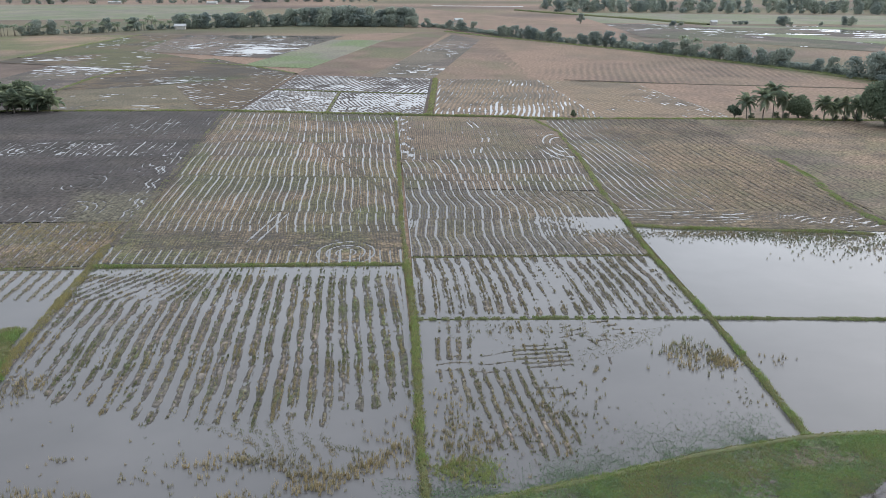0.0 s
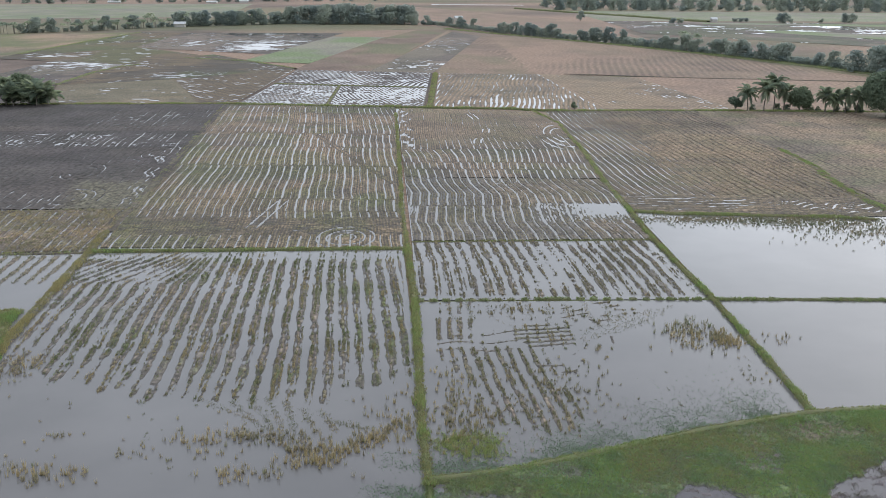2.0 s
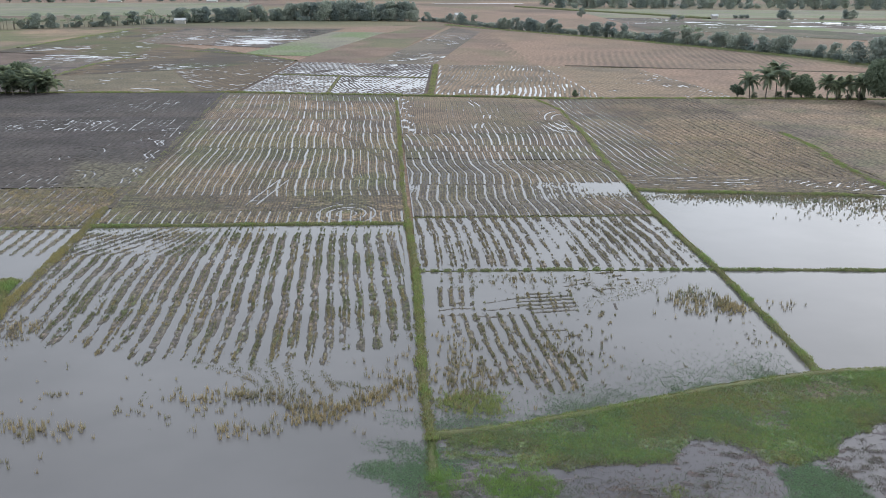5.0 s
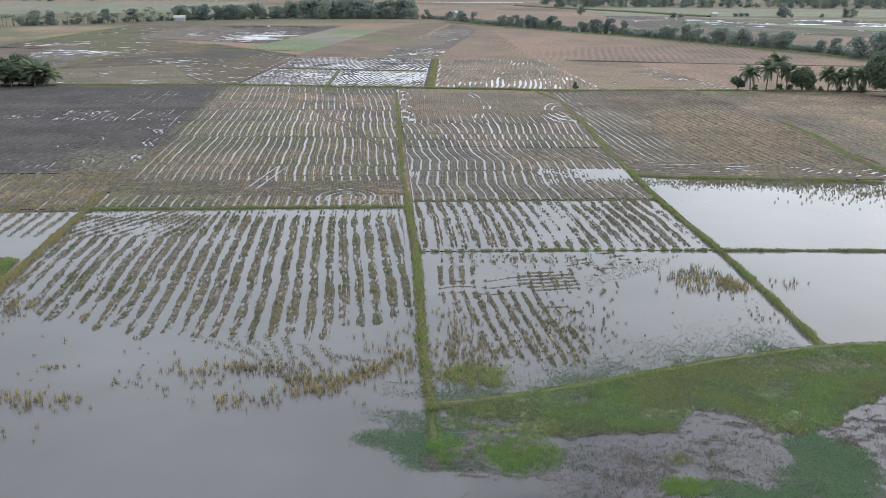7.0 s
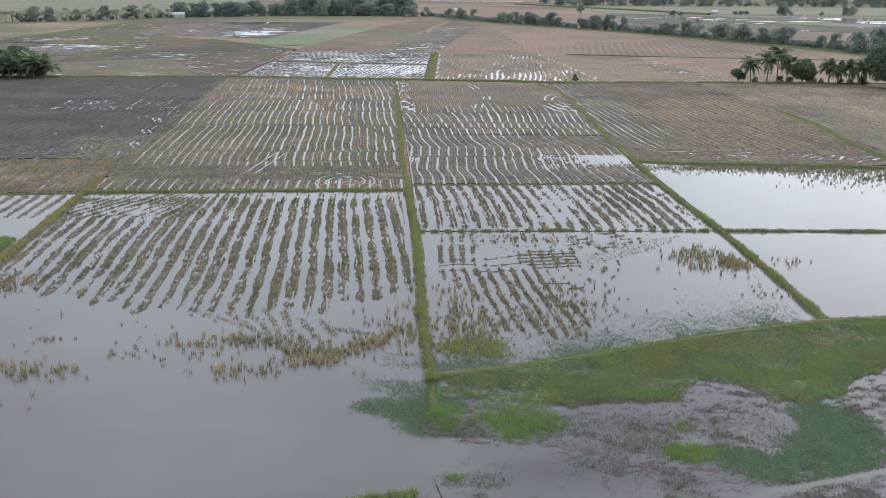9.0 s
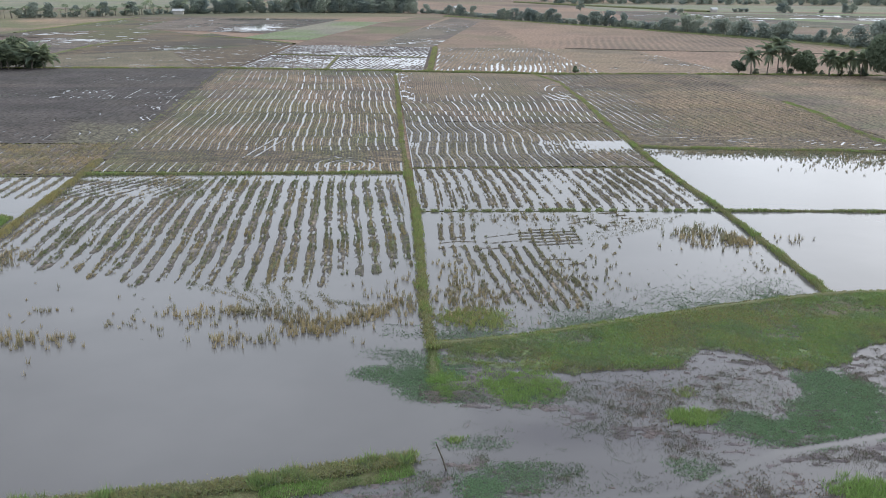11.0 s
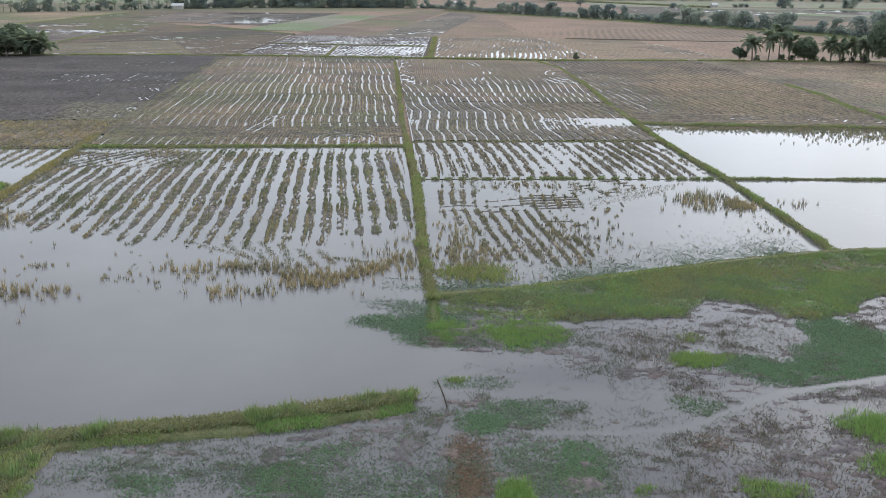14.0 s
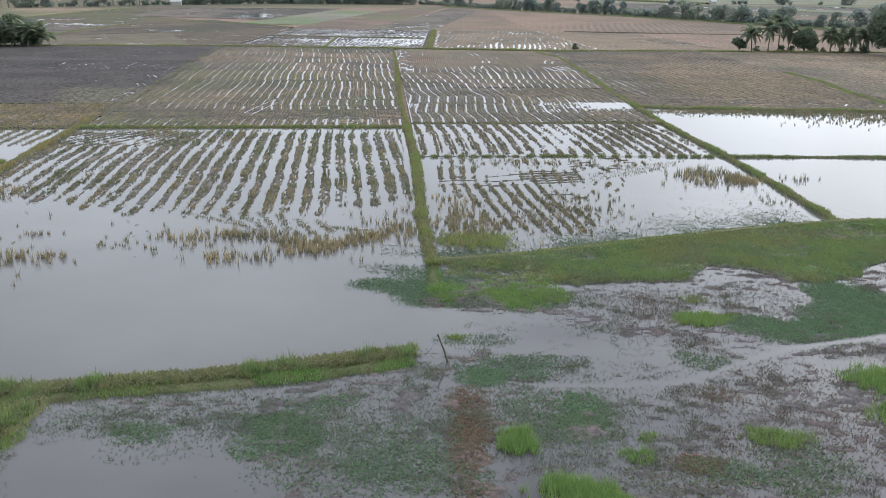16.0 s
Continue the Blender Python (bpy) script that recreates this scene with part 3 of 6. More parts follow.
def headland(X, Y, u, v, Z):
    """Where the machine turned: ruts across the rows, rings, a footpath and a pair of wheel tracks."""
    turn = step(17, 15, v + 2 * (fractal(X, Y, 8, 33) - 0.5)) * step(5, 7, v + 1.5 * (fractal(X, Y, 5, 32) - 0.5))
    arcs = np.sin((v + 4.5 * fractal(u * 0.6, v, 14, 34)) * 2 * np.pi / 1.15)
    flat = 0.10 + 0.06 * (fractal(X, Y, 1.0, 37, 2) - 0.5) - 0.09 * step(0.6, 0.95, arcs) * step(0.60, 0.66, fractal(X * 0.7, Y, 1.8, 35, 2)) - 0.06 * step(0.2, 0.9, -arcs)
    Z = Z * (1 - turn) + turn * flat
    Z = Z - 0.15 * rings(X, Y, -13.2, 115.5, 4.4, 6.0, 1.3, 0.1)
    twin = np.exp(-((np.abs(X + 26.9 - 0.1 * (Y - 121.6)) - 0.75) / 0.16) ** 2) * step(119, 121, Y) * step(138, 136, Y)
    track = np.exp(-((X + 28.9 + 0.394 * (Y - 200.9)) / 0.7) ** 2) * step(147, 150, Y) * step(206, 201, Y)
    return Z * (1 - track) + 0.09 * track - 0.14 * twin


def end_rows(X, Y, u, v, Z):
    """Lateral ruts at the south end of the north-east paddy: long lines in the west, nested bends in the east."""
    turn = step(13.0, 11.0, v - 0.02 * u + 5.0 * (fractal(X, Y, 6, 38) - 0.5))
    tooth = np.abs((u / 5.4 + 0.5 * fractal(u, v, 11, 36, 2)) % 1.0 - 0.5)
    curve = np.where(u < 22, -0.12 * u, 4.2 * tooth - 2.64)
    lines = np.sin((v + curve + 3.2 * fractal(u, v, 9, 39) + 0.8 * fractal(u, v, 2.5, 42, 2)) * 2 * np.pi / 1.8)
    wet = np.maximum(step(26, 14, u), step(20, 25, u)) * step(0.36, 0.46, fractal(X * 0.35, Y, 2.4, 45, 2)) * step(11.0, 8.5, v + 4 * (fractal(X, Y, 5, 44, 2) - 0.5))
    flat = 0.085 + 0.05 * (fractal(X, Y, 1.0, 37, 2) - 0.5) - 0.06 * step(0.2, 0.9, -lines) - 0.19 * step(0.42, 0.85, lines + 0.8 * (fractal(X, Y, 1.2, 43, 2) - 0.5)) * wet * step(0.6, 1.6, v)
    return Z * (1 - turn) + turn * flat


def northeast_tint(X, Y, tone):
    """Dry straw lies over the middle; the rows by the west bund are dark and wet."""
    dry = np.maximum(oval_zone(X, Y, 53, 165, 16, 40), 0.8 * oval_zone(X, Y, 50, 225, 14, 14))
    tone[..., 0] = np.clip(tone[..., 0] * (0.72 + 0.55 * dry) + 0.12 * dry, 0, 1)
    tone[..., 1] = np.maximum(tone[..., 1], 0.45 * oval_zone(X, Y, 40, 152, 14, 5) * blotch(X, Y, 3, 331))
    return tone


def far_east_tint(X, Y, tone):
    """Olive and purplish ground beside the green strip, pinkish straw farther off."""
    near = step(92, 74, X + 8 * (fractal(X, Y, 12, 341, 2) - 0.5)) * step(205, 190, Y)
    tone[..., 0] = tone[..., 0] * (1 - 0.6 * near)
    tone[..., 1] = np.maximum(tone[..., 1], 0.35 * near * blotch(X, Y, 6, 343) * step(160, 150, Y))
    return tone


def far_east_wet(X, Y, u, v):
    bends = rings(X, Y, 73.0, 134.5, 3.4, 5.0, 1.5, 0.2)
    return -0.16 * bends - 0.10 * step(8, 3, v) * step(0.55, 0.62, fractal(X * 0.5, Y, 1.8, 345, 2))


def green_spots(X, Y, tone):
    g = np.maximum(np.maximum(oval_zone(X, Y, -11, 137, 4, 7), oval_zone(X, Y, -42, 113, 3, 3)), np.maximum(oval_zone(X, Y, -51, 178, 3, 14), np.maximum(0.6 * oval_zone(X, Y, -34, 160, 8, 12), 0.8 * oval_zone(X, Y, -43, 158, 6, 16))))
    tone[..., 1] = np.maximum(tone[..., 1], 0.7 * g)
    arcs = np.sin((Y - 111 + 4.5 * fractal((X + 45) * 0.6, Y - 111, 14, 34)) * 2 * np.pi / 1.15)
    tone[..., 2] = np.maximum(tone[..., 2], 0.85 * step(0.2, 0.9, -arcs) * step(129, 127.5, Y) * step(116, 118, Y))
    red = oval_zone(X, Y, -30, 145, 9, 8) + oval_zone(X, Y, -28, 215, 20, 12) + oval_zone(X, Y, -24, 178, 6, 10)
    tone[..., 0] = np.clip(tone[..., 0] + 0.35 * red, 0, 1)
    rim = np.exp(-((np.abs(X + 28.9 + 0.394 * (Y - 200.9)) - 0.55) / 0.22) ** 2) * step(147, 150, Y) * step(206, 201, Y)
    tone[..., 2] = np.maximum(tone[..., 2], 0.9 * rim)
    return tone


paddy("paddy_northwest", "harvested paddy of tan stubble rows with bright water furrows", ((-44.6, 110.4), (-5.0, 110.6), (-13.2, 247.5), (-61.5, 253)), MUD_BROWN, 30,
      1.38, 0.835, -0.105, 0.095, 0.05, 0.025, 14, 0.55, 22, 0.085, 0.5, (0.2, 0.95), 0.24, 0.3, (19.5, 27.6, 55, 75, 93, 108, 126), lambda X, Y, u, v: 0.06 * step(165, 220, Y) + 0.05 * oval_zone(X, Y, -33, 228, 12, 16), green_spots, 0.08, 0.06, 0.05, headland, 0.04,
      lambda X, Y: X + (0.118 - 0.020 * np.clip((X + 50) / 40, 0, 1)) * (Y - 130), 0.24, 1.0)
water_sheet((-45.4, 110), (-4.6, 110), (-12.9, 248), (-62, 253.5))
paddy("paddy_slant", "yellow-tan stubble rows beside the dark plough land", ((-85, 106), (-45.6, 109), (-47.4, 131), (-92, 127)), MUD_BROWN, 31,
      1.28, 0.80, -0.06, 0.10, 0.05, 0.015, 14, 0.4, 26, 0.095, 0.6, (0.4, 1.0), 0.15, 0.3, (), None, None, 0.12, 0.06, 0.08, None, 0.04, None, 0.25, 0.9)
water_sheet((-90, 108), (-45.4, 108.4), (-50, 131), (-95, 128), -0.01)
paddy("paddy_outer_west", "flooded paddy with drowned rows behind the grassy bund", ((-72, 66), (-43.5, 80), (-46, 107), (-80, 105)), MUD_STUBBLE, 32,
      1.55, 0.42, -0.13, 0.04, 0.08, 0.05, 10, 0.6, 20, 0.25, 0.6, (0.1, 0.4), 0.15, 0.2, (), lambda X, Y, u, v: -0.14 * step(99, 95, Y + 3 * fractal(X, Y, 7, 4)))


def ruts(X, Y, u, v):
    """Ploughland: furrows hold water only in some stretches, and where the machine turned."""
    ragged = 6 * (fractal(X, Y, 9, 46, 3) - 0.5)
    band = step(183, 186, Y) * step(204, 201, Y) * step(-104, -92, X + 2 * ragged)
    head = 0.8 * step(208, 212, Y + ragged) * step(240, 232, Y) * step(-92, -84, X + ragged) * step(-60, -68, X + ragged)
    side = 0.55 * step(7, 1, np.interp(Y, (128, 177, 254), (-47, -53, -62)) - X + ragged) * step(0.45, 0.6, fractal(X, Y, 12, 48, 2))
    foot = 0.6 * step(150, 140, Y + ragged) * step(-58, -66, X)
    gate = np.clip(np.maximum(np.maximum(band, head), np.maximum(side, foot)), 0, 1)
    specks = step(0.59, 0.65, fractal(X * 0.8, Y * 0.55, 0.8, 47, 2))
    dips = specks * (0.3 + 0.25 * gate)
    turns = 0
    for cx, cy, rx, ry in ((-81, 194, 6, 8), (-60, 138, 5.5, 9), (-66, 158, 4.5, 9), (-58, 178, 4, 9), (-92, 193, 4, 8), (-54, 226, 3, 14)):
        turns = np.maximum(turns, rings(X, Y, cx, cy, rx, ry, 1.3))
    track = np.abs(np.abs(X - np.interp(Y, (133, 140, 150, 165, 178), (-50.2, -49.6, -51.6, -54.4, -56.5)) - 0.5 * np.sin(Y * 0.9)) - 0.6)
    turns = np.maximum(turns, np.exp(-(track / 0.16) ** 2) * step(131, 134, Y) * step(182, 176, Y) * step(0.35, 0.5, fractal(X, Y, 4, 49, 2)))
    dams = step(0.46, 0.56, fractal(X * 0.8, Y * 0.7, 1.0, 55, 2))
    return 0.07 * (1 - gate) + 0.04 - 0.14 * dips - 0.26 * turns + 0.035 * dams


def plough_tint(X, Y, tone):
    """Stubble is left standing in the corner by the slanting rows."""
    left = step(152, 146, Y + 5 * (fractal(X, Y, 6, 45, 2) - 0.5)) * step(-60, -55, X + 0.28 * (Y - 131))
    tone[..., 0] = np.clip(tone[..., 0] + 0.9 * left, 0, 1)
    tone[..., 1] = np.clip(tone[..., 1] + 0.35 * left, 0, 1)
    return tone


for corners, fine, seed in ((((-112, 129), (-46.6, 131), (-60.9, 254), (-126, 252.4)), 0.125, 33), (((-190, 127), (-112, 129), (-126, 252.4), (-190, 251)), 0.6, 233)):
    paddy("dark_ploughland", "dark puddled plough mud with thin streaks of water", corners, MUD_DARK, seed,
          1.42, 0.87, -0.09, 0.05, 0.06, 0.02, 26, 0.8, 18, fine, 0.55, (0.0, 0.2), 0.02, 0.35, (17, 34, 54, 75, 83), ruts, plough_tint, 0.1, 0.08, 0.06, None, 0.0, lambda X, Y: X + 0.115 * (Y - 131), 0.25, 0.6)
water_sheet((-195, 127), (-46, 130), (-62.2, 253), (-195, 252), 0.0, "puddles of shallow water lying in dark plough mud")
paddy("paddy_northeast", "harvested paddy of brown stubble rows with wet furrows", ((28.5, 129.8), (70, 126.8), (68, 240.5), (27.6, 239.5)), MUD_BROWN, 40,
      1.36, 0.82, -0.115, 0.11, 0.05, 0.03, 20, 1.0, 24, 0.1, 0.32, (0.35, 0.95), 0.08, 0.3, (20, 44, 74, 97),
      lambda X, Y, u, v: 0.065 * step(12, 26, u + 5 * (fractal(X, Y, 9, 333, 2) - 0.5)) - 0.03 * step(15, 9, u) + 0.03 * step(60, 90, v), northeast_tint, 0.08, 0.08, 0.05, end_rows, 0.04, lambda X, Y: X + 0.065 * (Y - 133), 0.25, 0.7)
water_sheet((29.0, 129.6), (70, 128), (68.6, 240), (27.6, 240))
paddy("paddy_far_east", "dry harvested field of pinkish brown stubble", ((69.4, 122), (170, 118), (150, 250), (67.6, 240)), MUD_BROWN, 41,
      1.6, 0.88, 0.02, 0.13, 0.05, 0.04, 25, 1.6, 26, 0.19, 0.7, (0.25, 0.75), 0.12, 0.2, (), far_east_wet, far_east_tint)
water_sheet((69, 124), (84, 124), (84, 146), (69, 146), 0.0, "puddles at the corner of a harvested field")
water_sheet((29.6, 64.0), (64, 64.2), (62, 90.8), (29.8, 90.9))
water_sheet((29.6, 91.6), (75, 91), (70, 127.5), (28.6, 129.5))

# ---- bunds ----
bund("long straight grassy bund between the flooded paddies", ((-1.0, 53.4), (-1.1, 55.0), (-1.7, 62), (-3.1, 90.3), (-4.7, 110)), 0.58, 0.27, 100, 90, 0.24, green=0.5)
bund("low trodden end of the long bund", ((-0.7, 48.6), (-0.9, 51), (-1.0, 53.6)), 0.6, 0.10, 101, 220, 0.14, (0.1, 0.4), 1.9)
bund("low grassy bund between the harvested paddies", ((-4.7, 110), (-6.2, 129.6), (-8.7, 172), (-12.7, 236)), 0.5, 0.17, 102, 45, 0.22, (0.4, 0.9), 0.42)
bund("long straight grassy bund beside open water", ((29.5, 64.6), (29.5, 76), (29.3, 90.6), (28.1, 115), (28.2, 133)), 0.52, 0.25, 110, 90, 0.22, green=0.68)
bund("low worn bund in the harvested fields", ((28.2, 133), (28.0, 153), (28.8, 178), (28.4, 206), (28.5, 218), (24, 241)), 0.8, 0.15, 115, 26, 0.22, green=0.5)
bund("low cross bund of grass at the head of a paddy", ((-45, 108.6), (-25, 109.6), (-5, 110.3)), 0.75, 0.2, 120, 60, 0.2)
bund("narrow dark cross bund of wet stubble", ((-3.1, 90.4), (13, 91.1), (29.3, 91)), 0.55, 0.17, 125, 70, 0.14, (0.0, 0.1), 0.5, broken=(13.0, 16.5))
bund("narrow dark bund between open waters", ((29.3, 91), (36, 91), (66, 90.7)), 0.55, 0.15, 126, 70, 0.18, (0.0, 0.3), 0.5)
bund("thin broken bund of stubble", ((-4.2, 113.4), (28, 114.6)), 0.3, 0.10, 127, 40, 0.18, green=0.3)
bund("grassy cross bund at the end of open water", ((29.0, 130), (35.2, 128.4), (58, 126.6), (63, 125.2)), 0.8, 0.22, 128, 50, 0.22)
bund("bund of yellow and green grass at a paddy's edge", ((-38.4, 55), (-39.5, 66), (-41.5, 77), (-43.2, 91), (-45.2, 108.6), (-46.5, 118)), 0.75, 0.24, 130, 80, 0.26, (0.7, 1.0), -0.1, earth=MUD_STUBBLE)
bund("broad green bank beside the paddy bund", ((-41.4, 74), (-43.6, 80), (-45.2, 87)), 2.2, 0.3, 131, 60, 0.3, green=0.95)
bund("worn green field edge in the stubble", ((-46.2, 118), (-47.6, 131), (-53, 177), (-56.8, 208), (-62, 254)), 1.3, 0.11, 132, 7, 0.16, (0.3, 0.8), 0.4, earth=MUD_BROWN)
bund("low muddy ridge at the edge of the ploughland", ((-120, 126.2), (-92, 127.6), (-70, 129.2), (-47.4, 131)), 1.0, 0.12, 139, 6, 0.16, (0.5, 1.0), 0.3, earth=MUD_BROWN)
bund("low muddy ridge between stubble and water", ((-100, 104.6), (-80, 105.8), (-45.4, 108.2)), 0.8, 0.12, 141, 20, 0.18, (0.5, 1.0), 0.4, earth=MUD_BROWN)
bund("yellow-green cross bund beyond the ploughland", ((-150, 250), (-110, 252.6), (-62, 254.6), (-32, 250.6), (-12, 248.4)), 1.4, 0.3, 133, 30, 0.3, (0.6, 1.0), 0.5)
bund("green cross bund at the end of the long field", ((-12, 248.4), (-5, 247.6), (18, 245.4), (27, 241), (76, 241), (125, 238)), 1.2, 0.3, 134, 30, 0.3, (0.6, 1.0), 0.6)
bund("worn grassy strip between harvested fields", ((69.9, 184), (70, 170), (69, 160), (67, 143), (67.4, 131)), 1.6, 0.16, 135, 34, 0.2, (0.4, 0.9), 0.75, earth=MUD_BROWN)
bund("yellow grassy bund between two wet fields", ((-3.9, 248.5), (-3.0, 347)), 1.4, 0.3, 136, 14, 0.3, (0.5, 0.9), 0.4)


# ---- the marsh in the foreground and the green embankment ----
EMB_X = (-1.5, 4.5, 13.0, 20.1, 29.5, 35.5, 60)
EMB_Y = (53.8, 55.2, 58.3, 61.3, 64.2, 64.8, 65.5)
bund("rounded grassy lip of the embankment above the paddies", ((-1.0, 54.0), (4.5, 55.2), (13, 58.3), (20.1, 61.3), (29.5, 64.2), (35.5, 64.8), (60, 65.5)), 0.9, 0.30, 140, 90, 0.10, (0.7, 1.0), 0.62)


def emb(x):
    return np.interp(x, EMB_X, EMB_Y)


def bank_line(x):
    return np.interp(x, (-62, -24, -16, -10.3, -6.3, -1.7), (29, 34.4, 35.3, 36.6, 37.6, 39.2))


def oval(X, Y, cx, cy, rx, ry, seed, soft=0.5):
    reach = 0.55 + 0.9 * min(rx, ry)
    wx = X + reach * (fractal(X, Y, 2.6, seed + 50, 3) - 0.5) + 0.5 * (fractal(X, Y, 0.8, seed + 54, 2) - 0.5)
    wy = Y + reach * (fractal(X, Y, 2.6, seed + 57, 3) - 0.5) + 0.5 * (fractal(X, Y, 0.8, seed + 61, 2) - 0.5)
    d = np.hypot((wx - cx) / rx, (wy - cy) / ry) + 0.7 * (fractal(X, Y, 1.3, seed, 3) - 0.5)
    return 1 - step(1 - soft, 1 + soft, d)


CHANNEL = ((1.5, 36.6), (3.8, 36.0), (7.6, 35.9), (11.0, 36.5), (13.1, 38.0), (16.5, 40.2), (20, 41.2), (26, 43))


def channel(X, Y):
    cx, cy = [p[0] for p in CHANNEL], [p[1] for p in CHANNEL]
    return np.exp(-((Y - np.interp(X, cx, cy)) / ((0.13 + 0.011 * np.clip(X, 0, 30)) * (0.5 + fractal(X, 0 * X, 1.5, 59, 2)))) ** 2) * step(1.5, 3.5, X)


def lawn_share(X, Y):
    d = emb(X) - Y
    low = np.interp(X, (-2, 7.4, 10.4, 14.2, 16.8, 18.9, 20.6, 22.5, 27, 34, 60), (51.2, 50.2, 50.3, 50.8, 53.6, 53.4, 50.6, 50.2, 53.6, 59.0, 60))
    width = emb(X) - low + 1.6 * (fractal(X, Y, 2.2, 61, 3) - 0.5) + 0.8 * (fractal(X, Y, 0.7, 60, 2) - 0.5)
    bare = np.maximum(oval(X, Y, 2.6, 52.2, 2.6, 0.8, 81), np.maximum(0.9 * oval(X, Y, 29.5, 61.6, 3.2, 1.5, 82), 0.6 * oval(X, Y, 9.5, 55.0, 1.5, 0.6, 83)))
    return step(0.5, -0.5, d - width) * step(-0.5, 0.8, X + 1.6 * (fractal(X, Y, 1.5, 65, 2) - 0.5)) * (1 - 0.8 * bare)


def marsh_height(X, Y):
    Z = -0.050 + 0.06 * (fractal(X, Y, 1.6, 62, 3) - 0.5) + 0.26 * (fractal(X * 0.6, Y, 0.42, 64, 2) - 0.5) + 0.06 * (fractal(X, Y, 7, 66, 2) - 0.5)
    for cx, cy, rx, ry, up in ((9.5, 45.5, 4.5, 3.5, 0.035), (10.5, 41.5, 3.2, 2.0, 0.03), (14.5, 33.5, 5, 3.5, 0.05), (0.7, 31, 1.2, 5.5, 0.04), (6.5, 31, 3.5, 3, 0.04),
                               (-6.5, 33.5, 3.5, 3.5, 0.03), (20, 42.5, 5, 3, 0.06), (4.4, 47.6, 3, 2.4, 0.07), (0, 48, 2.6, 3.0, 0.08), (22, 33, 5, 5, 0.05)):
        Z += up * oval(X, Y, cx, cy, rx, ry, 70)
    Z -= 0.16 * channel(X, Y)
    Z -= 0.12 * oval(X, Y, -11.5, 27.5, 4.5, 3.5, 73) + 0.10 * oval(X, Y, 6.5, 40.5, 4.0, 2.2, 74) + 0.08 * oval(X, Y, 2.2, 44.2, 2.4, 0.9, 75)
    Z -= 0.17 * step(1.6, -0.8, X + 2.0 * (fractal(X, Y, 1.6, 68, 3) - 0.5)) * step(39.6, 40.8, Y) * step(47, 45, Y)
    bar = 0.85 * np.maximum(oval(X, Y, 8.6, 45.4, 3.4, 3.4, 84), 0.8 * oval(X, Y, 10.4, 41.0, 2.2, 1.6, 86))
    Z = Z * (1 - bar) + bar * (-0.006 + 0.035 * (fractal(X, Y, 1.2, 85, 3) - 0.5))
    k = lawn_share(X, Y)
    return Z * (1 - k) + k * (0.10 + 0.09 * (fractal(X, Y, 3, 76, 3)) + 0.08 * step(4, 0, emb(X) - Y))


def marsh(west, east, north, nx, ny):
    A, B = np.meshgrid(np.linspace(0, 1, nx), np.linspace(0, 1, ny))
    X = west + (east - west) * A
    Y = 12 + (north(X) - 12) * B
    Z = np.maximum(marsh_height(X, Y), -0.15)
    k = lawn_share(X, Y)
    red = np.maximum(oval(X, Y, 0.7, 30.5, 1.0, 4.6, 77), oval(X, Y, 29.5, 61.6, 3.2, 1.6, 82))
    brown = step(0.45, 0.7, fractal(X, Y, 3.0, 78, 3))
    wet = step(0.06, -0.04, Z)
    tone = np.stack([np.clip(np.maximum(0.7 * red, 0.25 * brown), 0, 1), np.clip(0.85 * k * step(0.15, 0.5, fractal(X, Y, 4, 79, 3)), 0, 1), 0.1 * wet * (1 - k)], -1)
    me = mesh_of("marsh_mud", np.column_stack([X.ravel(), Y.ravel(), Z.ravel()]), grid_faces(nx, ny), MUD_MARSH, tone.reshape(-1, 3), True)
    tagged(new("marsh_mud", me), "purplish grey marsh mud under a film of water", "mud", kind="structure")


marsh(-26, -1.7, bank_line, 190, 200)
marsh(-1.7, 30, emb, 340, 420)
marsh(30, 60, emb, 60, 160)


def murk(X, Y):
    """Clearer water over dark mud away from the silty pond."""
    k = step(-0.5, 5.5, X + 3.0 * (fractal(X, Y, 3, 69, 3) - 0.5)) * step(39, 42, Y) + 0.45 * step(41, 38.5, Y) * step(-13.5, -8.5, X + 3 * (fractal(X, Y, 3, 67, 3) - 0.5))
    k = np.maximum(k, 0.95 * step(0, 3, X) * step(35, 32.5, Y + 2 * (fractal(X, Y, 3, 58, 2) - 0.5)))
    k = np.clip(k, 0, 1) * (1 - 0.8 * channel(X, Y)) * (0.6 + 0.4 * step(0.35, 0.6, fractal(X, Y, 5, 63, 3)))
    return np.column_stack([k, 0 * k, 0 * k])


MARSH_WATER = "shallow silty water standing over marsh mud"
water_sheet((-62, 8), (0.2, 8), (0.2, 39.8), (-62, 28.0), 0.0, MARSH_WATER, murk)
water_sheet((0.2, 8), (60, 8), (60, 39.8), (0.2, 39.8), 0.0, MARSH_WATER, murk)
water_sheet((0.2, 39.8), (60, 39.8), (60, 66), (-0.9, 54.2), 0.0, MARSH_WATER, murk)
bund("overgrown bank of mixed weeds between pond and marsh", ((-1.7, 39.6), (-6.3, 38.1), (-10.3, 37.0), (-15.5, 35.8), (-20, 35.0), (-30, 33)), 1.1, 0.24, 145, 50, 0.17, (0.0, 0.9), 0.35)
bund("low leafy shelf along the overgrown bank", ((-1.9, 38.6), (-5.0, 37.3), (-8.6, 36.3)), 0.95, 0.16, 146, 170, 0.13, (0.0, 0.2), 1.7)
bund("low weedy shelf along the overgrown bank", ((-8.6, 36.2), (-12.4, 35.5), (-16, 34.8), (-19.5, 34.0)), 0.9, 0.12, 149, 110, 0.12, (0.0, 0.6), 0.7)
bund("weedy bank running off from the pond's corner", ((-17.8, 34.9), (-18.4, 31), (-18.9, 27), (-19.6, 20)), 1.7, 0.26, 147, 45, 0.18, (0.2, 0.9), 0.55)


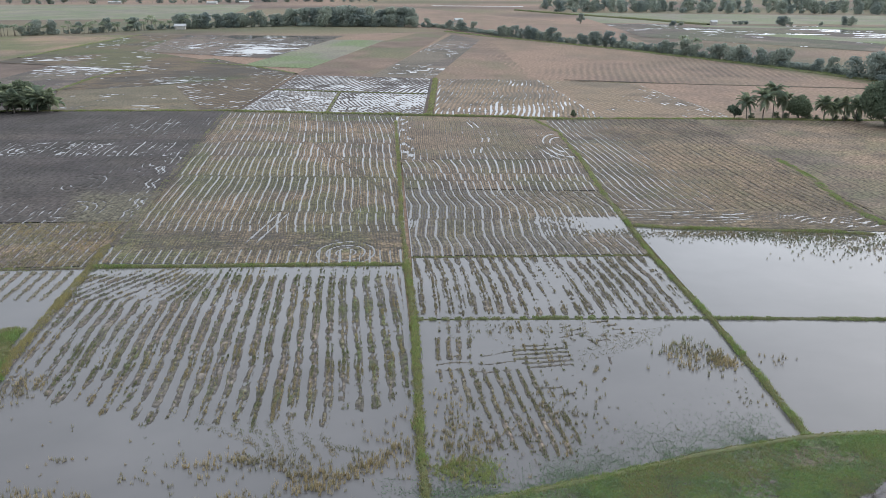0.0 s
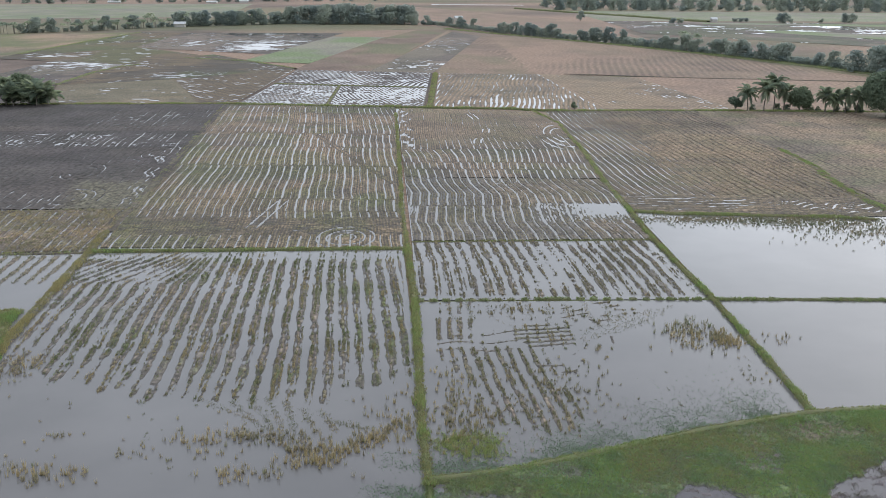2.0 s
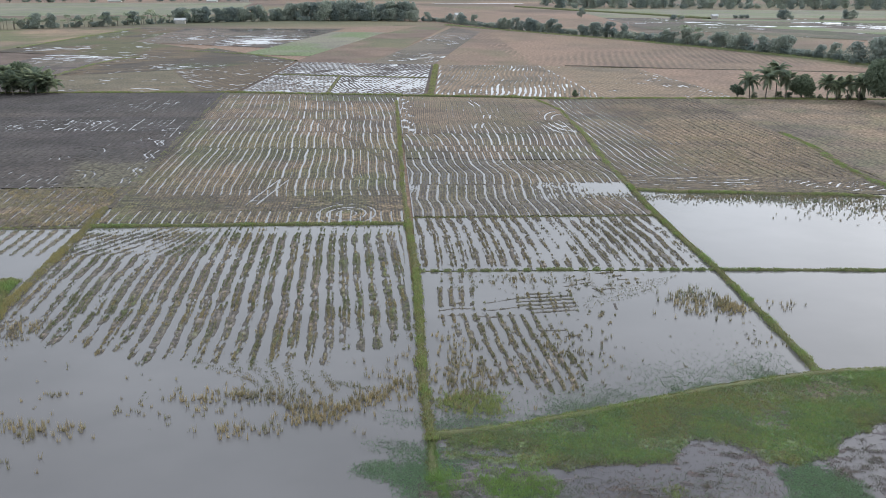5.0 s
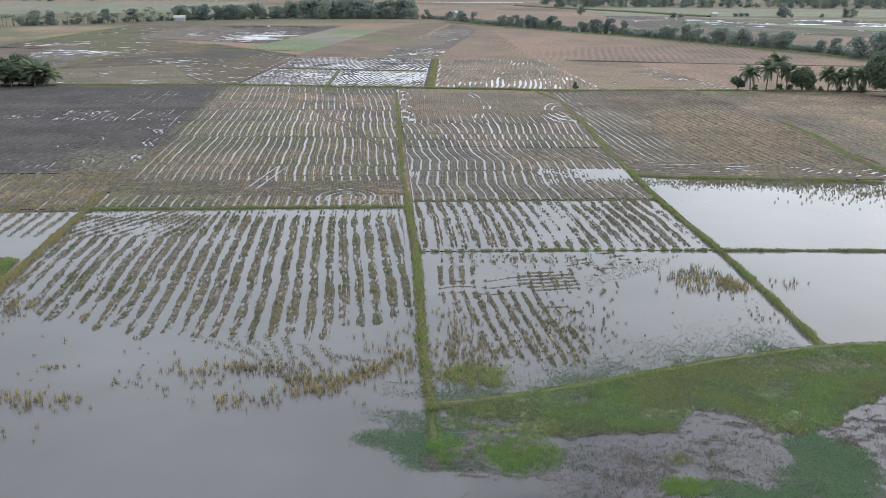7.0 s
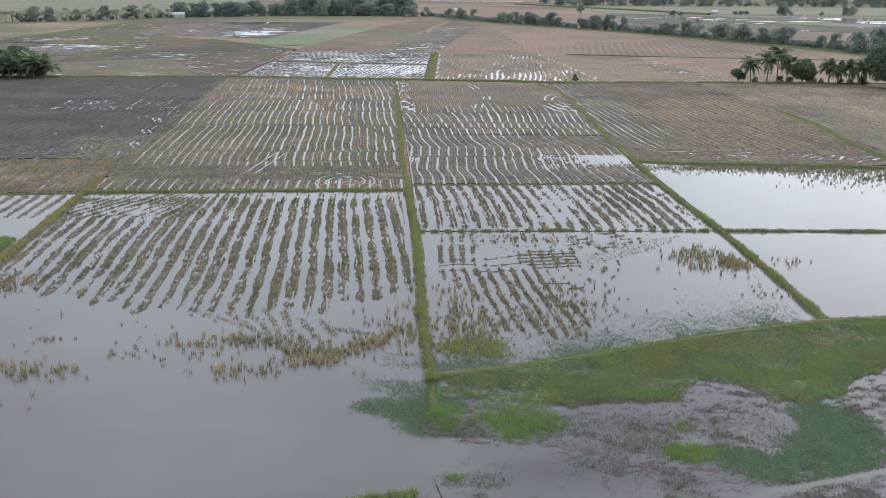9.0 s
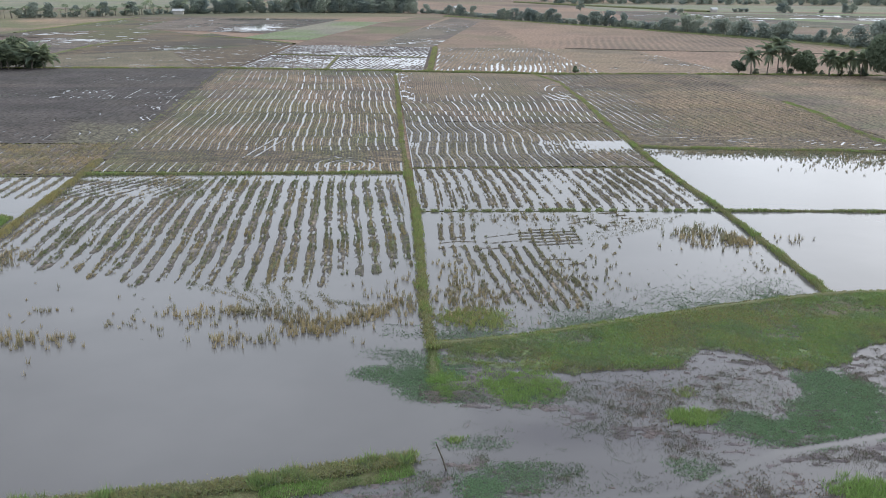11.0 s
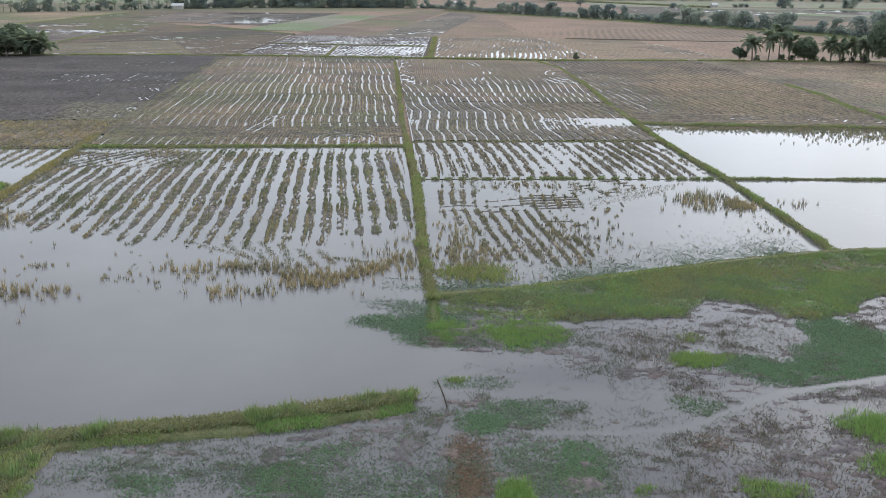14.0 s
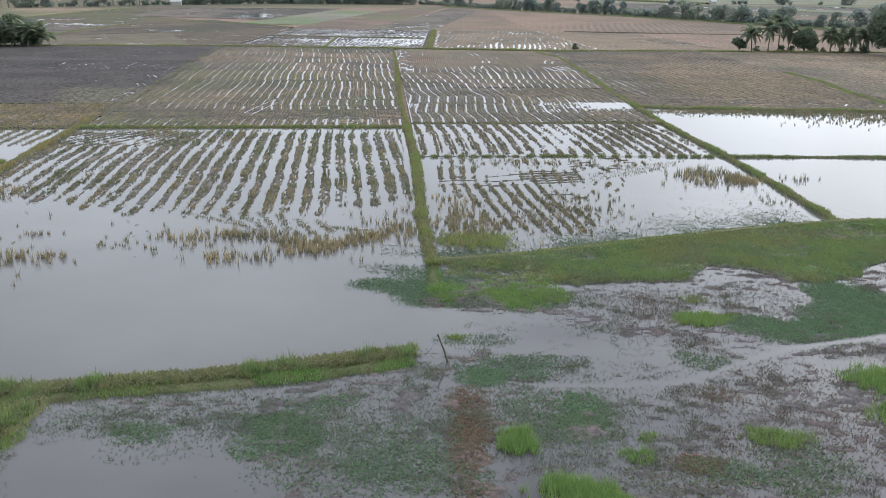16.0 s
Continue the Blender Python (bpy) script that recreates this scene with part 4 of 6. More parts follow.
def bank_weeds(line, half, n, seed, tall=0.5):
    """Tall and low weeds mixed along a bank."""
    rs = np.random.RandomState(seed)
    pts = np.array(line, float)
    t = rs.rand(n) * (len(pts) - 1)
    i = t.astype(int)
    p = pts[i] + (pts[i + 1] - pts[i]) * (t - i)[:, None] + half * rs.randn(n, 2) * (0.3, 0.6)
    wild = blotch(p[:, 0], p[:, 1], 1.2, seed + 3, 0.4, 0.7)
    tone = np.column_stack([rs.rand(n), np.clip(0.42 + 0.6 * (wild - 0.4) + 0.3 * rs.randn(n), 0, 1), 0.45 * rs.rand(n)])
    q = np.column_stack([p, np.full(n, 0.16)])
    tall_ones = rs.rand(n) < 0.10 + 0.12 * wild
    tufts("bank_weeds", "tall straggling weeds on the pond bank", "weeds", q[tall_ones], tall * (0.2 + 1.1 * wild[tall_ones] * rs.rand(int(tall_ones.sum()))), 0.12, 0.05, 7, GRASS, tone[tall_ones], seed + 4, 0.8)
    leaves("bank_leaves", "tangled leaves of weeds on the pond bank", "weeds", q, 0.07, 0.25, 3, GRASS, np.column_stack([0.1 + 0.5 * tone[:, 0], 0.05 + 0.7 * tone[:, 1], np.clip(1.7 * tone[:, 2] + 0.35 * (wild - 0.5), 0, 0.9)]), seed + 5)


bank_weeds(((-1.9, 39.3), (-6.3, 37.9), (-10.3, 36.8), (-15.5, 35.6), (-20, 34.8), (-26, 33.7)), 0.5, 13000, 148, 0.52)
bank_weeds(((-17.8, 34.6), (-18.4, 31), (-18.9, 27)), 0.9, 6000, 150, 0.45)


def scatter_oval(cx, cy, rx, ry, n, seed, power=1.0):
    rs = np.random.RandomState(seed)
    X, Y = cx + rx * 1.35 * rs.uniform(-1, 1, n), cy + ry * 1.35 * rs.uniform(-1, 1, n)
    ok = rs.rand(n) < oval(X, Y, cx, cy, rx, ry, seed) ** power * (1 - np.clip(1.3 * channel(X, Y), 0, 1))
    X, Y = X[ok], Y[ok]
    return np.column_stack([X, Y, np.maximum(0.3 * marsh_height(X, Y), -0.004)])


def leafy(cx, cy, rx, ry, per, seed, shade=0.0, red=0.1, green=0.9, size=0.064):
    n = int(5.2 * per * rx * ry * 7.3)
    p = scatter_oval(cx, cy, rx, ry, n, seed)
    rs = np.random.RandomState(seed + 1)
    light = blotch(p[:, 0], p[:, 1], 1.5, seed + 2)
    tone = np.column_stack([red + 0.2 * rs.rand(len(p)), np.clip(green + 0.2 * rs.randn(len(p)), 0, 1), np.clip(0.5 * shade * (1.3 - light) + 0.1 * rs.rand(len(p)), 0, 1)])
    leaves("creeping_weeds", "low creeping green leaves spreading over wet mud", "weeds", p, size, 0.08, 3, WEED, tone, seed + 3)


def grassy(cx, cy, rx, ry, per, seed, blade=0.35, straw=0.4, green=1.0):
    n = int(per * rx * ry * 7.3)
    p = scatter_oval(cx, cy, rx, ry, n, seed, 1.5)
    rs = np.random.RandomState(seed + 1)
    tone = np.column_stack([straw + 0.3 * rs.rand(len(p)), np.clip(green + 0.15 * rs.randn(len(p)), 0, 1), 0.12 * rs.rand(len(p))])
    tufts("marsh_grass", "clump of bright fresh green marsh grass", "grass", p, blade * (0.7 + 0.5 * rs.rand(len(p))), 0.12, 0.028, 9, GRASS, tone, seed + 3, 0.75)


# creeping weeds: the dark mat under the lawn, the mat at the head of the pond, the marsh before the bank
for i, (cx, cy, rx, ry, per, shade, red, green) in enumerate((
        (18.2, 42.6, 2.5, 1.7, 105, 0.15, 0.1, 0.9), (21.8, 44.2, 2.2, 2.2, 105, 0.15, 0.1, 0.9), (23.3, 47.6, 2.0, 2.4, 100, 0.15, 0.1, 0.9), (15.8, 43.4, 1.6, 1.3, 60, 0.1, 0.2, 0.85),
        (-0.9, 48.8, 1.9, 2.8, 70, 0.25, 0.1, 0.9), (-3.3, 49.5, 2.2, 1.2, 62, 0.35, 0.1, 0.9), (-1.6, 51.6, 1.6, 1.6, 26, 0.6, 0.1, 0.8), (0.6, 46.9, 1.2, 1.0, 45, 0.2, 0.1, 0.9),
        (2.6, 37.6, 2.0, 1.3, 46, 0.35, 0.1, 0.9), (1.4, 36.7, 0.9, 0.8, 60, 0.0, 0.2, 1.0), (4.6, 38.4, 1.6, 0.8, 24, 0.7, 0.1, 0.6), (5.6, 33.6, 1.2, 1.2, 70, 0.1, 0.1, 0.95),
        (4.7, 31.8, 1.9, 1.2, 38, 0.3, 0.35, 0.75), (3.6, 33.8, 1.6, 1.4, 26, 0.4, 0.2, 0.8), (-6.7, 31.1, 1.6, 1.5, 66, 0.25, 0.1, 0.9), (-5.8, 33.7, 1.4, 1.2, 44, 0.4, 0.1, 0.85),
        (-2.6, 30.8, 2.6, 2.2, 24, 0.5, 0.2, 0.8), (-1.4, 28.4, 2.2, 2.0, 30, 0.4, 0.15, 0.85), (-4.6, 29.0, 2.4, 1.6, 14, 0.6, 0.2, 0.75), (-12.4, 31.3, 1.3, 0.7, 46, 0.4, 0.1, 0.9),
        (-13.8, 32.4, 2.4, 1.1, 14, 0.7, 0.1, 0.7), (-9.6, 32.2, 2.2, 1.0, 12, 0.7, 0.1, 0.7), (1.4, 41.2, 1.8, 0.8, 22, 0.6, 0.1, 0.9), (12.2, 38.4, 1.2, 1.0, 34, 0.4, 0.2, 0.8),
        (0.8, 31.2, 0.75, 4.4, 52, 0.3, 0.85, 0.0), (0.9, 31.6, 0.5, 1.2, 60, 0.0, 1.0, 0.0), (9.1, 29.0, 1.0, 0.7, 50, 0.1, 1.0, 0.0), (11.6, 35.3, 1.1, 0.8, 30, 0.3, 0.8, 0.0),
        (13.3, 29.6, 1.9, 1.1, 40, 0.3, 0.3, 0.75), (10.4, 28.4, 1.3, 1.0, 46, 0.2, 0.35, 0.75), (12.4, 27.4, 1.4, 1.0, 36, 0.3, 0.4, 0.7), (7.6, 28.4, 2.0, 1.3, 16, 0.4, 0.5, 0.5),
        (-4.5, 32.5, 5.0, 4.5, 7, 0.8, 0.2, 0.6), (-12.0, 32.5, 4.5, 2.6, 7, 0.9, 0.2, 0.5), (5.0, 34.0, 5.0, 4.0, 7, 0.6, 0.3, 0.55), (16.0, 47.0, 4.0, 3.0, 6, 0.6, 0.3, 0.5), (15.0, 32.0, 5.0, 4.0, 5, 0.6, 0.5, 0.35))):
    leafy(cx, cy, rx, ry, per, 200 + 4 * i, shade, red, green)
grassy(0.5, 41.5, 0.6, 0.4, 60, 450, 0.2, 0.6, 0.7)
# brown rotting litter on the mud
for i, (cx, cy, rx, ry, per) in enumerate(((10.6, 45.6, 2.2, 2.6, 12), (12.2, 47.4, 2.6, 1.6, 9), (14.6, 36.4, 1.6, 1.8, 14), (12.0, 34.6, 1.6, 1.2, 12), (17.0, 35.5, 2.6, 2.0, 11), (16.0, 32.2, 3.0, 1.6, 11),
                                           (11.5, 31.0, 1.6, 1.4, 14), (17.5, 47.0, 2.4, 2.4, 7), (8.6, 27.8, 2.0, 1.4, 14), (18.5, 29.0, 3.0, 2.0, 12))):
    leafy(cx, cy, rx, ry, 0.36 * per, 500 + 4 * i, 0.5, 0.7, 0.03, 0.07)
# bright grass
grassy(2.6, 30.9, 0.62, 0.95, 150, 300, 0.36, 0.1)
grassy(4.6, 26.7, 1.6, 1.1, 140, 304, 0.40, 0.3)
grassy(13.0, 31.0, 1.5, 0.8, 70, 308, 0.25, 0.5, 0.85)
grassy(7.2, 29.6, 0.75, 0.5, 80, 312, 0.25)
grassy(7.7, 31.1, 0.4, 0.4, 80, 316, 0.2)
grassy(19.7, 36.6, 1.4, 1.5, 80, 320, 0.3)
grassy(18.6, 32.8, 1.4, 1.3, 80, 324, 0.3)
grassy(-17.6, 31.0, 0.6, 1.6, 70, 326, 0.22, 0.7, 0.7)
grassy(13.0, 43.8, 1.2, 1.1, 90, 328, 0.22, 0.6, 0.9)
grassy(14.6, 44.3, 1.2, 0.8, 50, 330, 0.18, 0.6, 0.8)
grassy(13.8, 47.2, 1.0, 0.6, 36, 332, 0.2, 0.6, 0.6)
grassy(4.2, 47.9, 2.6, 2.1, 90, 336, 0.2, 0.4, 0.95)
leafy(4.0, 46.6, 2.2, 1.2, 50, 338, 0.3)
grassy(0.1, 48.2, 1.0, 2.0, 80, 340, 0.18, 0.3, 0.95)
grassy(2.0, 58.8, 2.6, 1.8, 40, 344, 0.26, 0.6, 0.5)


def lawn():
    rs = np.random.RandomState(400)
    X, Y = rs.uniform(-1.6, 46, 110000), rs.uniform(46, 66, 110000)
    k = lawn_share(X, Y) * (Y < emb(X) - 0.2) * (0.35 + 0.65 * blotch(X, Y, 3, 403, 0.3, 0.55))
    ok = rs.rand(len(X)) < k
    X, Y = X[ok], Y[ok]
    p = np.column_stack([X, Y, marsh_height(X, Y)])
    dry = blotch(X, Y, 5, 405, 0.45, 0.65)
    tone = np.column_stack([0.4 + 0.6 * rs.rand(len(X)), np.clip(0.80 - 0.70 * dry * rs.rand(len(X)) + 0.25 * rs.randn(len(X)), 0, 1), np.clip(0.25 * rs.rand(len(X)) + 0.22 * blotch(X, Y, 1.4, 407, 0.42, 0.62), 0, 1)])
    tufts("lawn_grass", "short uneven green and brownish grass on the embankment", "grass", p, 0.13, 0.14, 0.05, 5, GRASS, tone, 406, 1.2)
    q = rs.rand(len(p)) < 0.5
    leaves("lawn_weeds", "low broad-leaved weeds among the embankment grass", "weeds", p[q] + [0.1, 0.1, 0.02], 0.11, 0.06, 4, WEED, tone[q], 408)


lawn()


def marsh_scatter():
    rs = np.random.RandomState(420)
    X, Y = rs.uniform(-18, 32, 260000), rs.uniform(24, 57, 260000)
    z = marsh_height(X, Y)
    keep = (0.12 + 0.75 * blotch(X, Y, 2.2, 421, 0.45, 0.68)) * (1 - channel(X, Y)) * step(-0.10, -0.03, z) * (1 - lawn_share(X, Y))
    keep *= np.where(X < -1.7, Y < bank_line(X) - 0.8, Y < emb(X) - 1) * (1 - 0.9 * oval(X, Y, -11.5, 27.5, 5, 3.6, 73))
    ok = rs.rand(len(X)) < keep
    p = np.column_stack([X, Y, np.maximum(z, -0.02)])[ok]
    n = len(p)
    east = step(6, 12, p[:, 0])
    tone = np.column_stack([0.3 * rs.rand(n), np.clip(0.55 - 0.4 * east + 0.2 * rs.randn(n), 0, 1), 0.25 * rs.rand(n)])
    tufts("marsh_sprigs", "thin grey-green sprigs standing in shallow water", "weeds", p, 0.11, 0.09, 0.022, 3, WEED, tone, 424, 1.0)
    d = rs.rand(n) < 0.25
    leaves("marsh_litter", "dark rotting leaves and stalks lying on wet mud", "plant litter", p[d] + [0.15, 0.1, 0.0], 0.09, 0.03, 2, WEED, tone[d] * [1.0, 0.3, 0.5], 426)


marsh_scatter()


# ---- rice stalks standing in the water ----
def stalks(label, pts, height, count, seed, straw, green, spread=0.13, width=0.045):
    rs = np.random.RandomState(seed)
    n = len(pts)
    light = blotch(pts[:, 0], pts[:, 1], 3.0, seed + 5)
    tone = np.column_stack([np.clip(straw * (0.6 + 0.8 * light) + 0.25 * rs.randn(n), 0, 1), np.clip(green * (1.1 - light) + 0.2 * rs.randn(n), 0, 1), np.clip(0.25 * rs.rand(n), 0, 1)])
    return tufts("rice_stubble", label, "rice stubble", pts, height * (0.7 + 0.6 * rs.rand(n)), spread, width, count, STALKS, tone, seed + 1, 0.35)


ROWS_LABEL = "cut rice stubble standing in rows on muddy ridges"
stalks(ROWS_LABEL, on_field(10, 520000, lambda x, y, z, h, r: (z > -0.07) & (r < h * (0.25 + 0.5 * blotch(x, y, 5, 501)) * step(-0.09, -0.02, z)), 500), 0.20, 4, 502, 0.55, 0.55, 0.07, 0.035)
stalks(ROWS_LABEL, on_field(20, 300000, lambda x, y, z, h, r: (z > -0.07) & (r < 0.8 * h * step(-0.08, -0.02, z)), 510), 0.2, 4, 512, 0.45, 0.35, 0.07, 0.032)
stalks(ROWS_LABEL, on_field(21, 260000, lambda x, y, z, h, r: (z > -0.06) & (r < 0.7 * h * step(-0.07, 0.0, z)), 520), 0.17, 3, 522, 0.3, 0.15, 0.07, 0.032)
stalks(ROWS_LABEL, on_field(22, 160000, lambda x, y, z, h, r: (z > 0.0) & (r < 0.5 * h), 530), 0.16, 3, 532, 0.5, 0.2, 0.08, 0.03)
stalks(ROWS_LABEL, on_field(32, 20000, lambda x, y, z, h, r: (z > -0.01) & (r < 0.6), 540), 0.2, 4, 542, 0.35, 0.5)
stalks(ROWS_LABEL, on_field(31, 90000, lambda x, y, z, h, r: (z > 0.0) & (r < 0.6 * h), 545), 0.2, 4, 547, 0.8, 0.25)
stalks(ROWS_LABEL, on_field(30, 260000, lambda x, y, z, h, r: (z > 0.0) & (y < 180) & (r < 0.55 * h), 550), 0.18, 3, 552, 0.45, 0.4, 0.08, 0.035)
stalks(ROWS_LABEL, on_field(40, 160000, lambda x, y, z, h, r: (z > 0.0) & (y < 180) & (r < 0.55 * h), 560), 0.18, 3, 562, 0.45, 0.2, 0.08, 0.035)


def clumps(cx, cy, rx, ry, n, seed, height=0.5, straw=0.8, green=0.25, turn=0.0):
    rs = np.random.RandomState(seed)
    n = int(0.7 * n)
    a, b = rx * rs.randn(n) * 0.9, ry * rs.randn(n) * 0.9
    c, s = math.cos(turn), math.sin(turn)
    p = np.column_stack([cx + c * a - s * b, cy + s * a + c * b, np.full(n, -0.03)])
    stalks("uncut dead rice stalks standing in open water", p, height * 1.1, 11, seed + 1, straw, 0.4 * green, 0.10, 0.045)


clumps(-28.6, 54.9, 2.2, 0.9, 90, 600)
clumps(-25.6, 55.1, 0.8, 0.4, 14, 604, 0.4)
clumps(-18.8, 59.8, 1.2, 0.6, 40, 608)
clumps(-15.1, 60.2, 0.9, 0.7, 45, 612)
clumps(-5.8, 59.6, 3.0, 0.8, 230, 616, 0.45, 0.9, 0.2, 0.75)
clumps(-11.0, 58.9, 2.6, 0.6, 110, 618, 0.42, 0.7, 0.3, -0.6)
clumps(-9.5, 57.0, 1.2, 1.0, 80, 620, 0.5, 1.0, 0.1)
clumps(-13.9, 54.8, 1.6, 0.8, 50, 624)
clumps(-3.6, 63.0, 1.6, 3.0, 110, 628, 0.45, 0.6, 0.3)
clumps(-12.5, 60.4, 3.0, 0.7, 90, 632, 0.35, 0.5, 0.4, -0.2)
clumps(-38.0, 73.2, 1.8, 1.6, 90, 636, 0.45)
clumps(-28.8, 60.4, 0.9, 0.4, 16, 640, 0.35)
clumps(-22.8, 57.9, 0.6, 0.5, 10, 644, 0.35)
clumps(-17.5, 57.5, 3.0, 1.2, 26, 648, 0.35)
clumps(-24, 62, 8, 4, 30, 652, 0.3, 0.4, 0.5)
clumps(-30, 50, 2.0, 1.0, 26, 656, 0.4)
clumps(24.0, 81.6, 1.5, 1.8, 150, 660, 0.5, 0.75, 0.7)
clumps(27.1, 79.6, 0.8, 1.5, 170, 664, 0.45, 0.9, 0.5)
clumps(22.8, 78.4, 1.6, 1.2, 34, 662, 0.4, 0.5, 0.6)
clumps(1.6, 62.0, 1.6, 2.6, 150, 666, 0.45, 0.9, 0.6)
clumps(10.2, 68.5, 2.6, 3.4, 210, 668, 0.34, 0.4, 0.5)
clumps(1.2, 66.0, 1.3, 4.2, 170, 672, 0.4, 0.7, 0.4)
clumps(5.5, 64.0, 3.0, 2.5, 110, 676, 0.3, 0.3, 0.6)
clumps(10, 87, 5, 1.6, 60, 680, 0.26, 0.2, 0.4)
clumps(27, 71, 1.4, 1.2, 22, 684, 0.3, 0.4, 0.4)
clumps(32.4, 80, 1.2, 1.0, 16, 688, 0.45, 0.3, 0.5)
clumps(46, 125.4, 13, 1.3, 2600, 692, 0.2, 0.3, 0.9)
clumps(58, 119.5, 5.5, 3.6, 900, 696, 0.26, 0.3, 1.2)
clumps(50, 123.0, 9, 1.6, 800, 697, 0.22, 0.2, 1.2)
clumps(47, 116, 3, 2.0, 16, 698, 0.35, 0.3, 0.5)


def drag_line(x0, y0, x1, y1, n, seed):
    """A line of low stubble dragged into the open water."""
    rs = np.random.RandomState(seed)
    t = rs.rand(n)
    p = np.column_stack([x0 + (x1 - x0) * t + 0.16 * rs.randn(n), y0 + (y1 - y0) * t + 0.2 * rs.randn(n), np.full(n, -0.02)])
    stalks("low stubble dragged in lines through open water", p, 0.16, 5, seed + 1, 0.4, 0.4, 0.14, 0.035)


for i, (x0, y0, x1, y1) in enumerate(((-17.5, 66.5, -13.8, 61.4), (-16.2, 67.5, -13.0, 61.2), (-14.6, 67, -12.2, 61.2), (-13.0, 66.5, -11.4, 61.4), (-11.4, 65, -9.6, 60.8), (-9.8, 64.5, -8.2, 61.0),
                                      (-20.5, 67, -14.6, 62.6), (-8.6, 62.6, -5.4, 61.6))):
    drag_line(x0, y0, x1, y1, 90, 720 + 3 * i)
for i in range(7):
    drag_line(12.5 + 0.5 * i, 78.6 + 1.05 * i, 21 + 0.6 * i, 84.2 + 0.8 * i, 46, 760 + 3 * i)
for i in range(9):
    drag_line(1.0 + 2.0 * i, 84.6 + 0.1 * i, 0.4 + 2.1 * i, 89.6, 34, 790 + 3 * i)


def shore_weeds():
    rs = np.random.RandomState(700)
    X = rs.uniform(-7, 28, 26000)
    north = np.where(X < -1.2, 50.5, emb(X) + 0.5)
    far = rs.exponential(1.6, len(X))
    Y = north + far
    Y = np.where(X < -1.2, 49 + 9 * rs.rand(len(X)), Y)
    keep = np.where(X < -1.2, blotch(X, Y, 3, 701, 0.42, 0.66) * step(-7.5, -3, X), 0.2 + 0.8 * blotch(X, Y, 2.4, 702, 0.4, 0.62))
    ok = rs.rand(len(X)) < 0.8 * keep
    p = np.column_stack([X, Y, np.full(len(X), 0.0)])[ok]
    n = len(p)
    tone = np.column_stack([0.1 * rs.rand(n), np.clip(0.62 + 0.2 * rs.randn(n), 0, 1), np.clip(0.2 + 0.25 * rs.randn(n), 0, 1)])
    leaves("water_weeds", "floating bluish green water weeds along the shore", "weeds", p, 0.075, 0.04, 3, WEED, tone, 704)


shore_weeds()


# ---- fields beyond the cross bund ----
def far_field(label, corners, seed, material=None, straw=(0.3, 0.9), green=0.1, silt=0.0, z=-0.04, cell=2.5, rows=0.0):
    """A flat field far off; rows: the share by which straw lines stand out."""
    at, width, length = corner_map(*corners)
    du = 0.7 if rows else cell
    nu, nv = max(6, int(width / du)), max(6, int(length / cell))
    A, B = np.meshgrid(np.linspace(0, 1, nu), np.linspace(0, 1, nv))
    P = at(A, B)
    X, Y = P[..., 0], P[..., 1]
    a, b = 0.6 * fractal(X, Y * 0.5, 36, seed, 3) + 0.4 * fractal(X, Y * 0.6, 9, seed + 3, 3), fractal(X, Y * 0.5, 22, seed + 9, 4)
    line = 0.5 + 0.5 * np.sin((X - 0.17 * Y + 3 * fractal(X, Y, 50, seed + 4)) * 2 * np.pi / 3.0)
    tone = np.stack([np.clip(straw[0] + (straw[1] - straw[0]) * step(0.32, 0.68, a) - rows * line * blotch(X, Y, 60, seed + 6, 0.35, 0.6), 0, 1), np.clip(green * 2 * step(0.35, 0.7, b), 0, 1), np.clip(silt * 2 * step(0.4, 0.65, a), 0, 1)], -1)
    Z = z + 0.04 * (fractal(X, Y, 3, seed + 2) - 0.5) + 0.05 * rows * line
    me = mesh_of("farm_field", np.column_stack([X.ravel(), Y.ravel(), Z.ravel()]), grid_faces(nu, nv), material or MUD_TAN, tone.reshape(-1, 3), True)
    tagged(new("farm_field", me), label, "field", kind="structure")


def grown(corners, by):
    """The corners moved outwards, so that fields meet without a gap."""
    c = np.array(corners, float)
    out = c - c.mean(0)
    return [tuple(p) for p in c + out / np.linalg.norm(out, axis=1, keepdims=True) * by]


